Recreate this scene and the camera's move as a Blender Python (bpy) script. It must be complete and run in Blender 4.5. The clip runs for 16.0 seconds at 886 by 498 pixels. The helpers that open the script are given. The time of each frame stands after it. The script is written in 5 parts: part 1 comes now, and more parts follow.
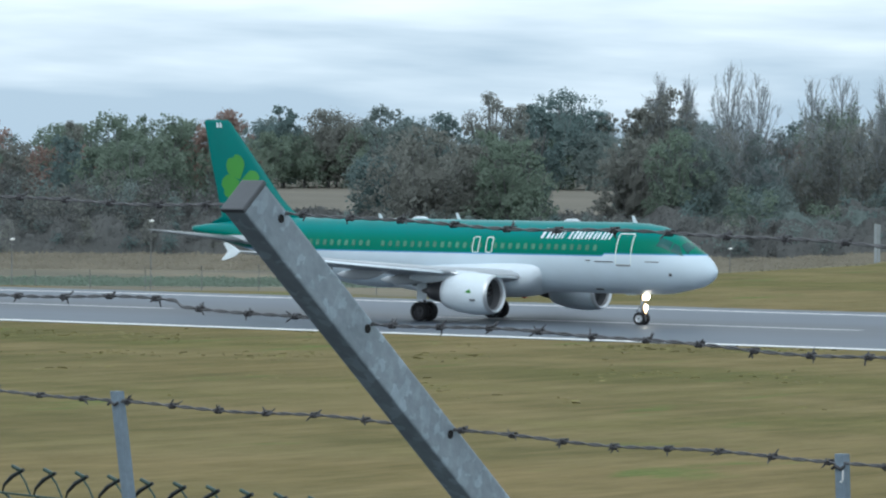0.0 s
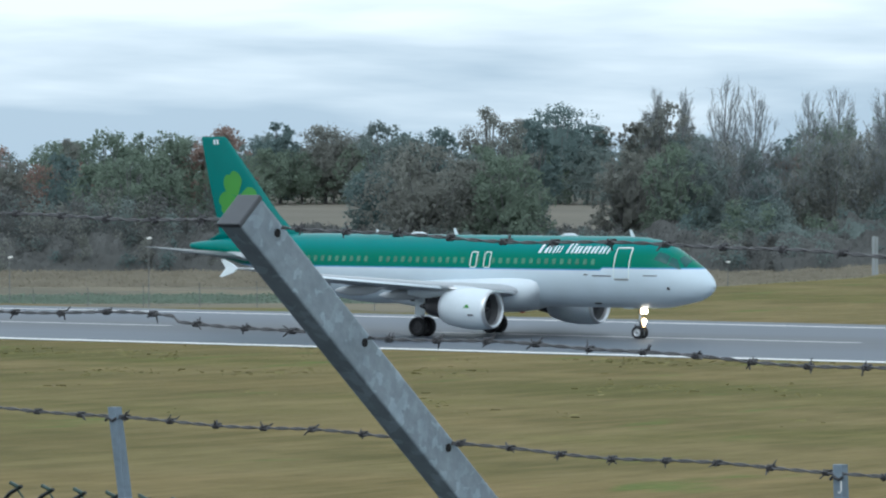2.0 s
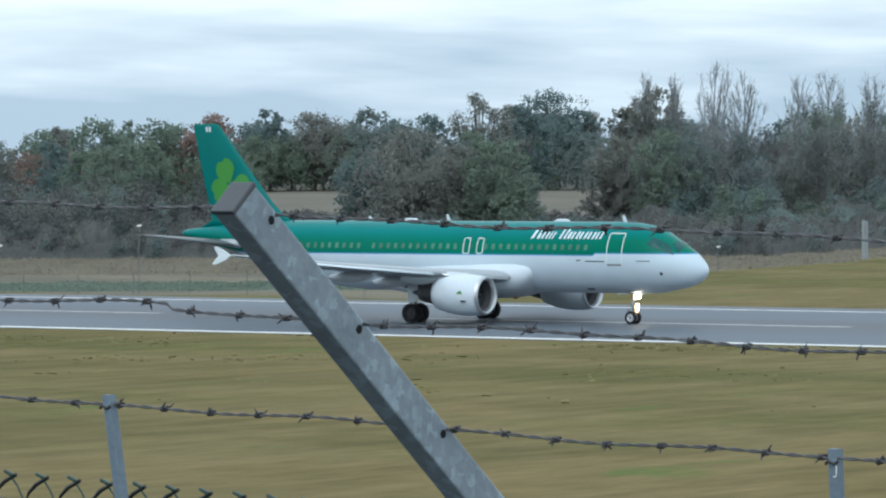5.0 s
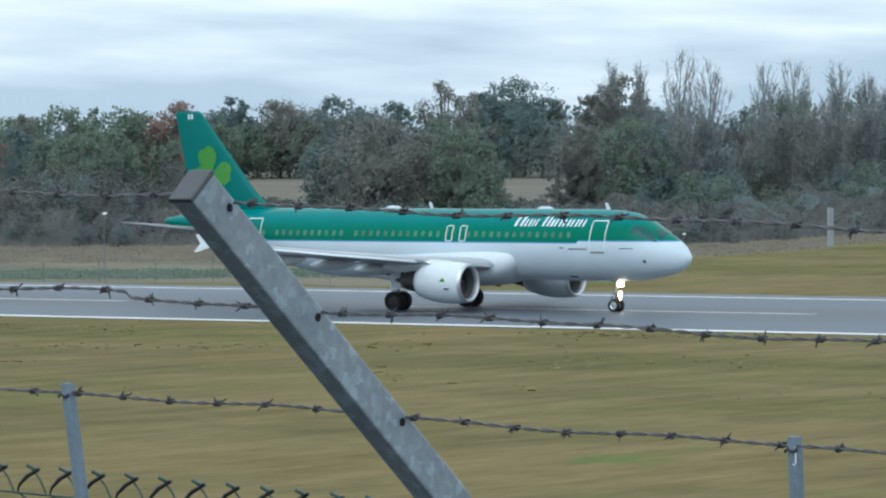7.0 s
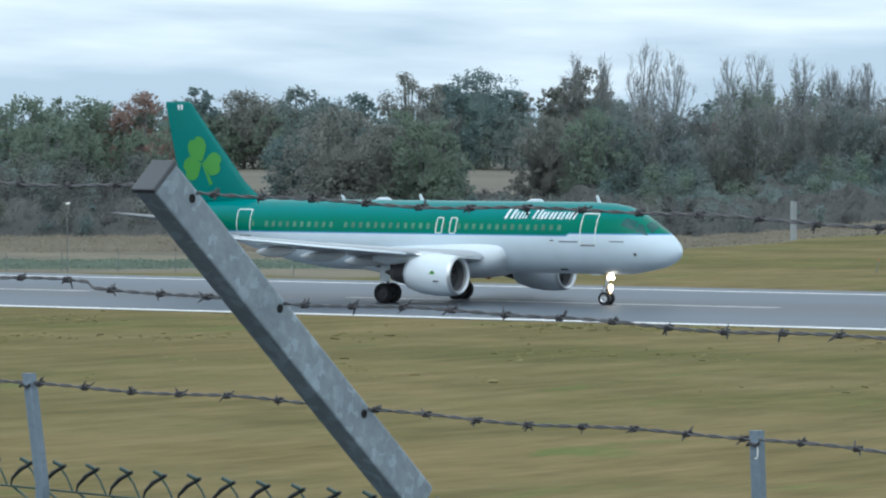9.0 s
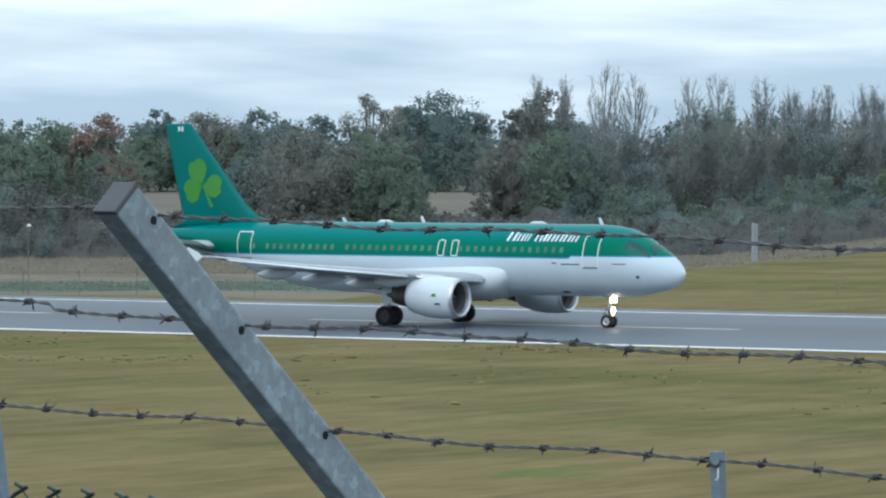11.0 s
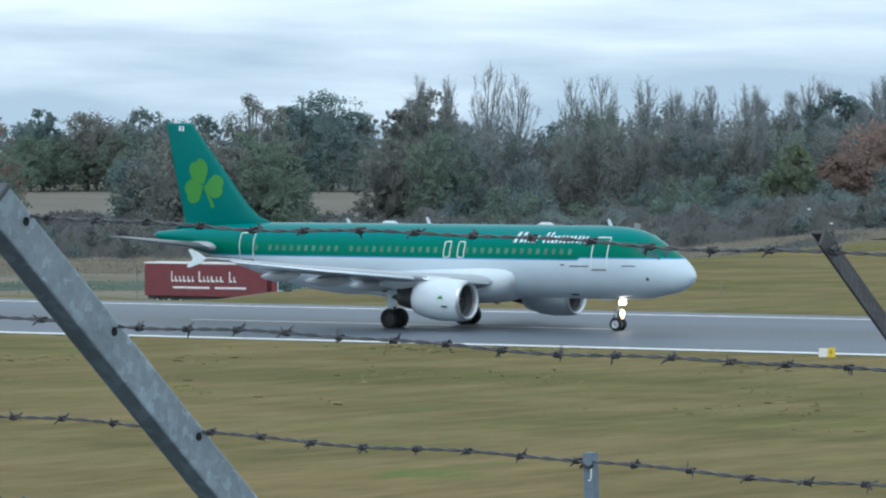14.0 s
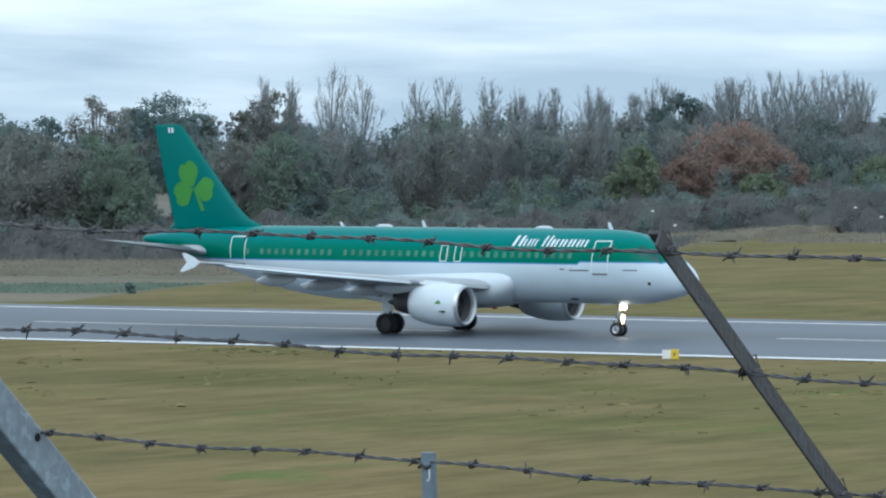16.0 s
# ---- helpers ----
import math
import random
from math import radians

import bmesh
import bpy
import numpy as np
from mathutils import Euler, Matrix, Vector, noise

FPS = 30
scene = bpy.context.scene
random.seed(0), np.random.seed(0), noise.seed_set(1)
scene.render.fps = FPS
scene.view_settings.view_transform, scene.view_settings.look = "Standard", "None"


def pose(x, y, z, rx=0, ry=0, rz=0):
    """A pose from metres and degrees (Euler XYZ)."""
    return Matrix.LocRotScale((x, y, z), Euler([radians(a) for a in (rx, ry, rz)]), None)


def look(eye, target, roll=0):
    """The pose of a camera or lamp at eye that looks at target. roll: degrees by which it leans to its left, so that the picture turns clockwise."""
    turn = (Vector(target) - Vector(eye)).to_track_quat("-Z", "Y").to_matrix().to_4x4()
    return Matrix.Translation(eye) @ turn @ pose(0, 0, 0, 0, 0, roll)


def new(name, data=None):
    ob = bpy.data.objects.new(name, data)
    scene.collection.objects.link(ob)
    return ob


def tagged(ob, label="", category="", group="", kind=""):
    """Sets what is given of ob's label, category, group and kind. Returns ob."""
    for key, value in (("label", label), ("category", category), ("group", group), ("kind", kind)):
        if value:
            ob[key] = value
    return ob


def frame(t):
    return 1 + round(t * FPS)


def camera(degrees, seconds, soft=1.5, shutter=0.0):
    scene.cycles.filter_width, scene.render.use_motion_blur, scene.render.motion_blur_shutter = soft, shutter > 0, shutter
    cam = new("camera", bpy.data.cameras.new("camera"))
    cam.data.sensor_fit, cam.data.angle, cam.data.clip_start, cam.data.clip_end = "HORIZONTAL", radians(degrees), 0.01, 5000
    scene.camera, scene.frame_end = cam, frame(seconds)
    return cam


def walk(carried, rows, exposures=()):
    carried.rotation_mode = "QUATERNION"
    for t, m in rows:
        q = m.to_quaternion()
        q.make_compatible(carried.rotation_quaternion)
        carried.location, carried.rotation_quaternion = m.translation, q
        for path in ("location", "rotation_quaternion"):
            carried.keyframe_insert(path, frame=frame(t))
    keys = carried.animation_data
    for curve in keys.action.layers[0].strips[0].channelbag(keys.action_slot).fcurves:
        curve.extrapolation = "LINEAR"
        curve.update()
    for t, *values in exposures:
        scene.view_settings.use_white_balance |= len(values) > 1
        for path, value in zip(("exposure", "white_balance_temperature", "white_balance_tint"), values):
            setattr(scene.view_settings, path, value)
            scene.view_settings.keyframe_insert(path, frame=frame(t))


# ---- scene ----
# ---------------------------------------------------------------- camera and its way
EYE_Z = 10.36
cam = camera(9.957, 16.0, soft=2.2)
# seconds, small shifts of the eye in metres, then azimuth, elevation and lean in degrees
CAM = [
    (0, -0.010, -0.015, 0.003, -6.951, -1.180, 0.416),
    (0.5, -0.007, -0.012, 0.002, -7.021, -1.200, 0.137),
    (1, -0.012, -0.002, 0.002, -7.100, -1.206, 0.140),
    (1.5, -0.006, 0.000, 0.001, -7.041, -1.213, 0.037),
    (2, -0.008, -0.011, -0.001, -6.927, -1.007, 0.022),
    (2.5, -0.011, -0.022, -0.001, -6.904, -0.758, -0.025),
    (3, -0.011, 0.001, 0.001, -7.082, -0.794, -0.147),
    (3.5, -0.001, -0.008, 0.002, -6.999, -0.937, -0.177),
    (4, -0.013, -0.009, -0.003, -6.922, -1.152, -0.255),
    (6.3, -0.017, -0.003, 0.002, -6.582, -1.168, -0.343),
    (6.5, -0.004, 0.014, -0.001, -6.491, -1.232, -0.480),
    (7, -0.005, 0.011, -0.001, -6.429, -1.305, -0.286),
    (7.5, -0.008, 0.002, -0.003, -6.404, -1.409, -0.447),
    (8, -0.006, 0.011, -0.003, -6.337, -1.404, -0.315),
    (8.5, -0.005, 0.008, -0.000, -6.214, -1.426, -0.175),
    (9, -0.006, 0.025, -0.001, -6.013, -1.399, 0.022),
    (11.5, -0.001, 0.004, -0.001, -5.431, -1.136, 0.041),
    (12, 0.006, 0.005, -0.001, -5.181, -1.163, 0.123),
    (12.5, 0.009, 0.007, 0.000, -4.838, -1.109, 0.039),
    (13, 0.007, 0.016, 0.001, -4.706, -1.043, 0.099),
    (13.5, 0.011, -0.003, -0.000, -4.464, -1.061, 0.131),
    (14, 0.015, 0.011, 0.001, -4.261, -1.152, 0.028),
    (14.5, 0.015, 0.000, -0.002, -3.906, -1.130, -0.050),
    (15, 0.019, -0.008, -0.002, -3.393, -1.222, -0.144),
    (15.5, 0.027, -0.022, 0.000, -3.022, -1.201, -0.227),
    (16, 0.027, -0.010, -0.001, -2.505, -1.129, 0.055),
]


def aim(dx, dy, dz, az, el, lean):
    a, e = radians(az), radians(el)
    eye = Vector((dx, dy, EYE_Z + dz))
    way = Vector((math.sin(a) * math.cos(e), math.cos(a) * math.cos(e), math.sin(e)))
    return look(eye, eye + way * 100, lean)


walk(cam, [(r[0], aim(*r[1:])) for r in CAM], exposures=((0, -0.04, 5900, 8), (2.1, -0.07, 5900, 8), (2.5, -0.25, 5850, 8), (3.0, -0.25, 5850, 8), (3.7, -0.06, 5900, 8), (6.5, -0.04, 5900, 8), (8.5, 0.03, 5900, 8), (11.5, -0.05, 5850, 8), (16, -0.09, 5700, 7)))

# ---------------------------------------------------------------- world and light
world = bpy.data.worlds.new("world")
scene.world = world
world.use_nodes = True


def build_world():
    nt = world.node_tree
    nt.nodes.clear()
    out = nt.nodes.new("ShaderNodeOutputWorld")
    bg = nt.nodes.new("ShaderNodeBackground")
    sky = nt.nodes.new("ShaderNodeTexSky")
    sky.sky_type = "NISHITA"
    sky.sun_disc = False
    sky.sun_elevation, sky.sun_rotation = radians(45), radians(188)
    sky.air_density, sky.dust_density, sky.ozone_density = 1.0, 2.0, 1.5
    tc = nt.nodes.new("ShaderNodeTexCoord")
    sep = nt.nodes.new("ShaderNodeSeparateXYZ")
    nt.links.new(tc.outputs["Generated"], sep.inputs[0])
    # a layer of stratus: bands stretched along the horizon
    def mth(op, a, b=None, c=None):
        n = nt.nodes.new("ShaderNodeMath")
        n.operation = op
        for i, v in enumerate((a, b, c)):
            if v is None:
                continue
            if isinstance(v, (int, float)):
                n.inputs[i].default_value = v
            else:
                nt.links.new(v, n.inputs[i])
        return n.outputs[0]
    comb = nt.nodes.new("ShaderNodeCombineXYZ")
    nt.links.new(mth("MULTIPLY", sep.outputs[0], 8.0), comb.inputs[0])
    nt.links.new(mth("MULTIPLY", sep.outputs[1], 2.0), comb.inputs[1])
    nt.links.new(mth("MULTIPLY_ADD", sep.outputs[2], 62.0, mth("MULTIPLY", sep.outputs[0], 0.8)), comb.inputs[2])
    noi = nt.nodes.new("ShaderNodeTexNoise")
    noi.inputs["Scale"].default_value, noi.inputs["Detail"].default_value = 1.3, 5.0
    noi.inputs["Roughness"].default_value, noi.inputs["Distortion"].default_value = 0.48, 0.15
    nt.links.new(comb.outputs[0], noi.inputs["Vector"])
    ramp = nt.nodes.new("ShaderNodeValToRGB")
    ramp.color_ramp.elements[0].position, ramp.color_ramp.elements[1].position = 0.36, 0.66
    ramp.color_ramp.elements[0].color = (0.565, 0.695, 0.785, 1)
    ramp.color_ramp.elements[1].color = (1.09, 1.185, 1.205, 1)
    nt.links.new(mth("ADD", noi.outputs["Fac"], mth("MULTIPLY", mth("SUBTRACT", sep.outputs[2], 0.0222), 15.0)), ramp.inputs[0])
    mix = nt.nodes.new("ShaderNodeMix")
    mix.data_type = "RGBA"
    mix.inputs["Factor"].default_value = 0.93
    scale = nt.nodes.new("ShaderNodeVectorMath")
    scale.operation = "SCALE"
    scale.inputs["Scale"].default_value = 0.10
    nt.links.new(sky.outputs[0], scale.inputs[0])
    nt.links.new(scale.outputs[0], mix.inputs["A"])
    nt.links.new(ramp.outputs[0], mix.inputs["B"])
    nt.links.new(mix.outputs["Result"], bg.inputs["Color"])
    bg.inputs["Strength"].default_value = 1.0
    nt.links.new(bg.outputs[0], out.inputs[0])


build_world()
sun = new("sun", bpy.data.lights.new("sun", "SUN"))
sun.data.energy, sun.data.angle, sun.data.color = 0.9, radians(40), (1.0, 0.97, 0.93)
sun.matrix_world = look((0, 0, 404), (60, 400, 0))

# ---------------------------------------------------------------- node helpers and materials


def mat(name, base, rough=0.6, metal=0.0, var=0.12, scale=3.0, fine=40.0, bump=0.0, tint=None, coat=0.0, stretch=(1, 1, 1), spec=0.5, rand=0.0, island=0.0):
    """A painted or natural surface: colour varied at two scales, with optional fine relief."""
    m = bpy.data.materials.new(name)
    m.use_nodes = True
    nt = m.node_tree
    b = nt.nodes["Principled BSDF"]
    b.inputs["Roughness"].default_value, b.inputs["Metallic"].default_value = rough, metal
    b.inputs["Coat Weight"].default_value = coat
    b.inputs["Specular IOR Level"].default_value = spec
    tc = nt.nodes.new("ShaderNodeTexCoord")
    mp = nt.nodes.new("ShaderNodeMapping")
    mp.inputs["Scale"].default_value = stretch
    nt.links.new(tc.outputs["Object"], mp.inputs[0])
    n1, n2 = nt.nodes.new("ShaderNodeTexNoise"), nt.nodes.new("ShaderNodeTexNoise")
    n1.inputs["Scale"].default_value, n2.inputs["Scale"].default_value = scale, fine
    n1.inputs["Detail"].default_value, n2.inputs["Detail"].default_value = 4, 3
    for n in (n1, n2):
        nt.links.new(mp.outputs[0], n.inputs["Vector"])
    add = nt.nodes.new("ShaderNodeMath")
    add.operation = "MULTIPLY_ADD"
    nt.links.new(n2.outputs["Fac"], add.inputs[0])
    add.inputs[1].default_value = 0.5
    nt.links.new(n1.outputs["Fac"], add.inputs[2])
    fac = add.outputs[0]
    for amount, src in ((rand, "obj"), (island, "isl")):
        if amount:
            info = nt.nodes.new("ShaderNodeObjectInfo" if src == "obj" else "ShaderNodeNewGeometry")
            k = nt.nodes.new("ShaderNodeMath")
            k.operation = "MULTIPLY_ADD"
            nt.links.new(info.outputs["Random" if src == "obj" else "Random Per Island"], k.inputs[0])
            k.inputs[1].default_value = amount
            k2 = nt.nodes.new("ShaderNodeMath")
            k2.operation = "SUBTRACT"
            nt.links.new(fac, k2.inputs[0])
            k2.inputs[1].default_value = amount / 2
            nt.links.new(k2.outputs[0], k.inputs[2])
            fac = k.outputs[0]
    r = nt.nodes.new("ShaderNodeValToRGB")
    c2 = tint or base
    r.color_ramp.elements[0].position, r.color_ramp.elements[1].position = 0.45, 1.05
    r.color_ramp.elements[0].color = (*[c * (1 - var) for c in base], 1)
    r.color_ramp.elements[1].color = (*[min(1, c * (1 + var)) for c in c2], 1)
    nt.links.new(fac, r.inputs[0])
    nt.links.new(r.outputs[0], b.inputs["Base Color"])
    if bump:
        bp = nt.nodes.new("ShaderNodeBump")
        bp.inputs["Strength"].default_value = bump
        bp.inputs["Distance"].default_value = 0.02
        nt.links.new(n2.outputs["Fac"], bp.inputs["Height"])
        nt.links.new(bp.outputs[0], b.inputs["Normal"])
    return m


def glow(name, colour, strength):
    m = bpy.data.materials.new(name)
    m.use_nodes = True
    b = m.node_tree.nodes["Principled BSDF"]
    b.inputs["Emission Color"].default_value, b.inputs["Emission Strength"].default_value = (*colour, 1), strength
    return m


# ---------------------------------------------------------------- mesh helpers


def link_mesh(name, bm, material, smooth=False):
    me = bpy.data.meshes.new(name)
    bm.normal_update()
    bm.to_mesh(me)
    bm.free()
    if smooth:
        me.shade_smooth()
    me.materials.append(material)
    return me


def part(name, bm, material, parent=None, label="", smooth=False, at=None):
    ob = new(name, link_mesh(name, bm, material, smooth))
    if parent is not None:
        ob.parent = parent
    if at is not None:
        ob.matrix_basis = at
    if label:
        tagged(ob, label)
    return ob


def box(bm, lo, hi, m=None):
    vs = [bm.verts.new((m or Matrix()) @ Vector((x, y, z))) for x in (lo[0], hi[0]) for y in (lo[1], hi[1]) for z in (lo[2], hi[2])]
    for f in ((0, 1, 3, 2), (4, 6, 7, 5), (0, 4, 5, 1), (2, 3, 7, 6), (0, 2, 6, 4), (1, 5, 7, 3)):
        bm.faces.new([vs[i] for i in f])
    return bm


def bevelled(bm, width, seg=2):
    bmesh.ops.bevel(bm, geom=list(bm.edges), offset=width, segments=seg, affect="EDGES", profile=0.6)
    return bm


def rings(bm, loops, close=True, caps=True):
    """Joins a list of equal loops of points into a skin."""
    vs = [[bm.verts.new(p) for p in lp] for lp in loops]
    n = len(vs[0])
    for a, b in zip(vs, vs[1:]):
        for i in range(n if close else n - 1):
            j = (i + 1) % n
            bm.faces.new((a[i], a[j], b[j], b[i]))
    if caps:
        bm.faces.new(list(reversed(vs[0])))
        bm.faces.new(vs[-1])
    return bm


def tube(bm, pts, radii, n=8, caps=True):
    """A round bar along points."""
    pts = [Vector(p) for p in pts]
    loops = []
    for i, p in enumerate(pts):
        d = (pts[min(i + 1, len(pts) - 1)] - pts[max(i - 1, 0)]).normalized()
        a = d.cross(Vector((0, 0, 1)) if abs(d.z) < 0.9 else Vector((1, 0, 0))).normalized()
        b = d.cross(a)
        r = radii[i] if isinstance(radii, (list, tuple)) else radii
        loops.append([p + (a * math.cos(t) + b * math.sin(t)) * r for t in [2 * math.pi * k / n for k in range(n)]])
    return rings(bm, loops, caps=caps)


def lathe(bm, prof, n=32, m=None, caps=False):
    """Turns a profile of (along x, radius) about the x axis."""
    m = m or Matrix()
    loops = [[m @ Vector((x, r * math.cos(t), r * math.sin(t))) for t in [2 * math.pi * k / n for k in range(n)]] for x, r in prof]
    return rings(bm, loops, caps=caps)


BM = bmesh.new


# ---------------------------------------------------------------- the airfield: u runs along the runway, v across it, away from the eye
LIE = radians(29.05)
U, V = Vector((math.cos(LIE), -math.sin(LIE), 0)), Vector((math.sin(LIE), math.cos(LIE), 0))
MID = Vector((7.78, 276.77, 0)) + V * 0.37


def field(u, v, z=0.0):
    return MID + U * u + V * v + Vector((0, 0, z))


def uv_of(x, y):
    d = Vector((x, y, 0)) - MID
    return d.dot(U), d.dot(V)


def polar(az, dist, z=0.0):
    a = radians(az)
    return Vector((dist * math.sin(a), dist * math.cos(a), z))


def blend(x, a, b):
    t = min(1, max(0, (x - a) / (b - a)))
    return t * t * (3 - 2 * t)


# how far the mown grass reaches beyond the runway, by azimuth
REACH = ((-60, 330), (-20, 352), (-12, 368), (-6.9, 349), (-4.9, 394), (-3.8, 419), (-3.0, 433), (-1.1, 490), (2.5, 625), (6, 700), (20, 760), (60, 760))


def reach(az):
    for (a, d), (b, e) in zip(REACH, REACH[1:]):
        if a <= az <= b:
            return d + (e - d) * (az - a) / (b - a)
    return REACH[0][1]


def height(x, y):
    """Ground level: a bank under the fence, a flat airfield, a shallow valley with a road, fields that rise behind."""
    d = math.hypot(x, y)
    az = math.degrees(math.atan2(x, y))
    if y < 0 or abs(az) > 60:
        return 7.9 - 7.9 * blend(d, 14, 60) if y > -5 else 8.3 if d < 40 else 8.3 - 4 * blend(d, 40, 400)
    z = 7.9 * (1 - blend(d, 12, 58)) + 0.4 * (1 - blend(d, 3, 8))
    edge = reach(az)
    if d > edge:
        drop = 3.8 * (1 - blend(az, -3.5, 1.5)) + 0.4
        z -= drop * blend(d, edge, edge + 28)
        z += 1.2 * blend(d, 520, 620) + 5.5 * blend(d, 650, 960) - 6 * blend(d, 1100, 3000)
    return z


def ground_material():
    m = bpy.data.materials.new("mown_grass")
    m.use_nodes = True
    nt = m.node_tree
    b = nt.nodes["Principled BSDF"]
    b.inputs["Roughness"].default_value = 0.95
    b.inputs["Specular IOR Level"].default_value = 0.1
    geo = nt.nodes.new("ShaderNodeNewGeometry")
    vec = nt.nodes.new("ShaderNodeMapping")
    vec.inputs["Rotation"].default_value = (0, 0, LIE)
    nt.links.new(geo.outputs["Position"], vec.inputs[0])

    def noise_of(scale, detail, stretch):
        mp = nt.nodes.new("ShaderNodeMapping")
        mp.inputs["Scale"].default_value = stretch
        nt.links.new(vec.outputs[0], mp.inputs[0])
        n = nt.nodes.new("ShaderNodeTexNoise")
        n.inputs["Scale"].default_value, n.inputs["Detail"].default_value = scale, detail
        n.inputs["Roughness"].default_value = 0.65
        nt.links.new(mp.outputs[0], n.inputs["Vector"])
        return n.outputs["Fac"]

    def ramp_of(fac, stops):
        r = nt.nodes.new("ShaderNodeValToRGB")
        while len(r.color_ramp.elements) < len(stops):
            r.color_ramp.elements.new(0.5)
        for e, (p, c) in zip(r.color_ramp.elements, stops):
            e.position, e.color = p, (*c, 1)
        nt.links.new(fac, r.inputs[0])
        return r.outputs[0]

    def mixed(fac, a, c, mode="MIX"):
        x = nt.nodes.new("ShaderNodeMix")
        x.data_type, x.blend_type = "RGBA", mode
        if isinstance(fac, float):
            x.inputs["Factor"].default_value = fac
        else:
            nt.links.new(fac, x.inputs["Factor"])
        nt.links.new(a, x.inputs["A"])
        nt.links.new(c, x.inputs["B"])
        return x.outputs["Result"]

    swaths = ramp_of(noise_of(1.0, 5, (0.030, 0.040, 0.1)), ((0.34, (0.115, 0.105, 0.036)), (0.46, (0.172, 0.142, 0.056)), (0.54, (0.232, 0.182, 0.082)), (0.66, (0.140, 0.122, 0.044))))
    tufts = ramp_of(noise_of(1.0, 6, (0.42, 0.055, 0.3)), ((0.34, (0.074, 0.074, 0.024)), (0.47, (0.150, 0.128, 0.053)), (0.64, (0.250, 0.198, 0.098))))
    col = mixed(0.42, swaths, tufts)
    patch = ramp_of(noise_of(1.0, 3, (0.018, 0.028, 0.1)), ((0.38, (0.72, 0.80, 0.65)), (0.50, (0.86, 0.87, 0.86)), (0.62, (0.96, 0.92, 0.92))))
    col = mixed(1.0, col, patch, "MULTIPLY")
    green = ramp_of(noise_of(1.0, 3, (0.22, 0.07, 0.2)), ((0.61, (0, 0, 0)), (0.70, (0.85, 0.85, 0.85))))
    gtone = ramp_of(noise_of(1.0, 2, (2, 2, 2)), ((0.3, (0.085, 0.125, 0.030)), (0.7, (0.13, 0.16, 0.045))))
    col = mixed(green, col, gtone)
    grain = ramp_of(noise_of(1.0, 5, (2.2, 0.30, 1)), ((0.28, (0.60, 0.62, 0.55)), (0.5, (1.0, 1.0, 1.0)), (0.75, (1.28, 1.26, 1.2))))
    col = mixed(0.65, col, grain, "MULTIPLY")
    # rough pasture and bare soil past the perimeter
    dist = nt.nodes.new("ShaderNodeAttribute")
    dist.attribute_name = "past"
    dry = ramp_of(noise_of(1.0, 5, (0.02, 0.10, 0.1)), ((0.3, (0.125, 0.122, 0.096)), (0.5, (0.165, 0.152, 0.116)), (0.7, (0.215, 0.190, 0.140))))
    col = mixed(dist.outputs["Fac"], col, dry)
    stub = nt.nodes.new("ShaderNodeAttribute")
    stub.attribute_name = "stubble"
    straw = ramp_of(noise_of(1.0, 4, (0.02, 0.06, 0.1)), ((0.3, (0.140, 0.132, 0.110)), (0.7, (0.190, 0.176, 0.145))))
    col = mixed(stub.outputs["Fac"], col, straw)
    # unseen dark ground about the eye, added to cut bounce light on the fence
    path = nt.nodes.new("ShaderNodeAttribute")
    path.attribute_name = "path"
    dim_ground = ramp_of(noise_of(1.0, 5, (0.8, 0.8, 0.8)), ((0.3, (0.030, 0.031, 0.033)), (0.7, (0.055, 0.055, 0.056))))
    col = mixed(path.outputs["Fac"], col, dim_ground)
    nt.links.new(col, b.inputs["Base Color"])
    bp = nt.nodes.new("ShaderNodeBump")
    bp.inputs["Strength"].default_value, bp.inputs["Distance"].default_value = 0.6, 0.15
    nt.links.new(noise_of(1.0, 4, (4, 2, 4)), bp.inputs["Height"])
    nt.links.new(bp.outputs[0], b.inputs["Normal"])
    return m


def build_ground():
    """One sheet in rings about the eye, out to the horizon."""
    dists = [0.5, 3, 6, 9, 12, 16, 22, 30, 38, 46, 54, 62, 80, 110, 150, 200, 250, 300] + list(range(320, 760, 12)) + [780, 820, 880, 960, 1060, 1200, 1500, 2000, 3000, 4800]
    azs = list(range(-180, -60, 10)) + list(range(-60, -20, 4)) + [-20 + 0.6 * k for k in range(60)] + list(range(16, 60, 4)) + list(range(60, 180, 10))
    bm = BM()
    past = bm.verts.layers.float.new("past")
    # path weights the dark ground out of view, added against bounce light
    path = bm.verts.layers.float.new("path")
    stubble = bm.verts.layers.float.new("stubble")
    grid = []
    for az in azs:
        col = []
        for d in dists:
            p = polar(az, d)
            v = bm.verts.new((p.x, p.y, height(p.x, p.y)))
            edge = reach(az) if abs(az) <= 60 else 700
            v[past] = blend(d, edge - 2, edge + 8)
            v[path] = 1 - blend(d, 16, 30)
            v[stubble] = blend(d, 660, 720)
            col.append(v)
        grid.append(col)
    n = len(grid)
    for i in range(n):
        a, c = grid[i], grid[(i + 1) % n]
        for j in range(len(dists) - 1):
            bm.faces.new((a[j], a[j + 1], c[j + 1], c[j]))
    hub = bm.verts.new((0, 0, height(0, 0.1)))
    hub[path] = 1.0
    for i in range(n):
        bm.faces.new((hub, grid[i][0], grid[(i + 1) % n][0]))
    bmesh.ops.recalc_face_normals(bm, faces=bm.faces)
    ob = part("ground", bm, ground_material(), smooth=True)
    tagged(ob, "mown olive and straw grass airfield with rough pasture beyond", "ground", kind="structure")


build_ground()

asphalt = mat("asphalt", (0.071, 0.091, 0.120), 0.55, var=0.18, scale=0.06, fine=2.5, stretch=(0.25, 2.2, 1), bump=0.15, spec=0.45)


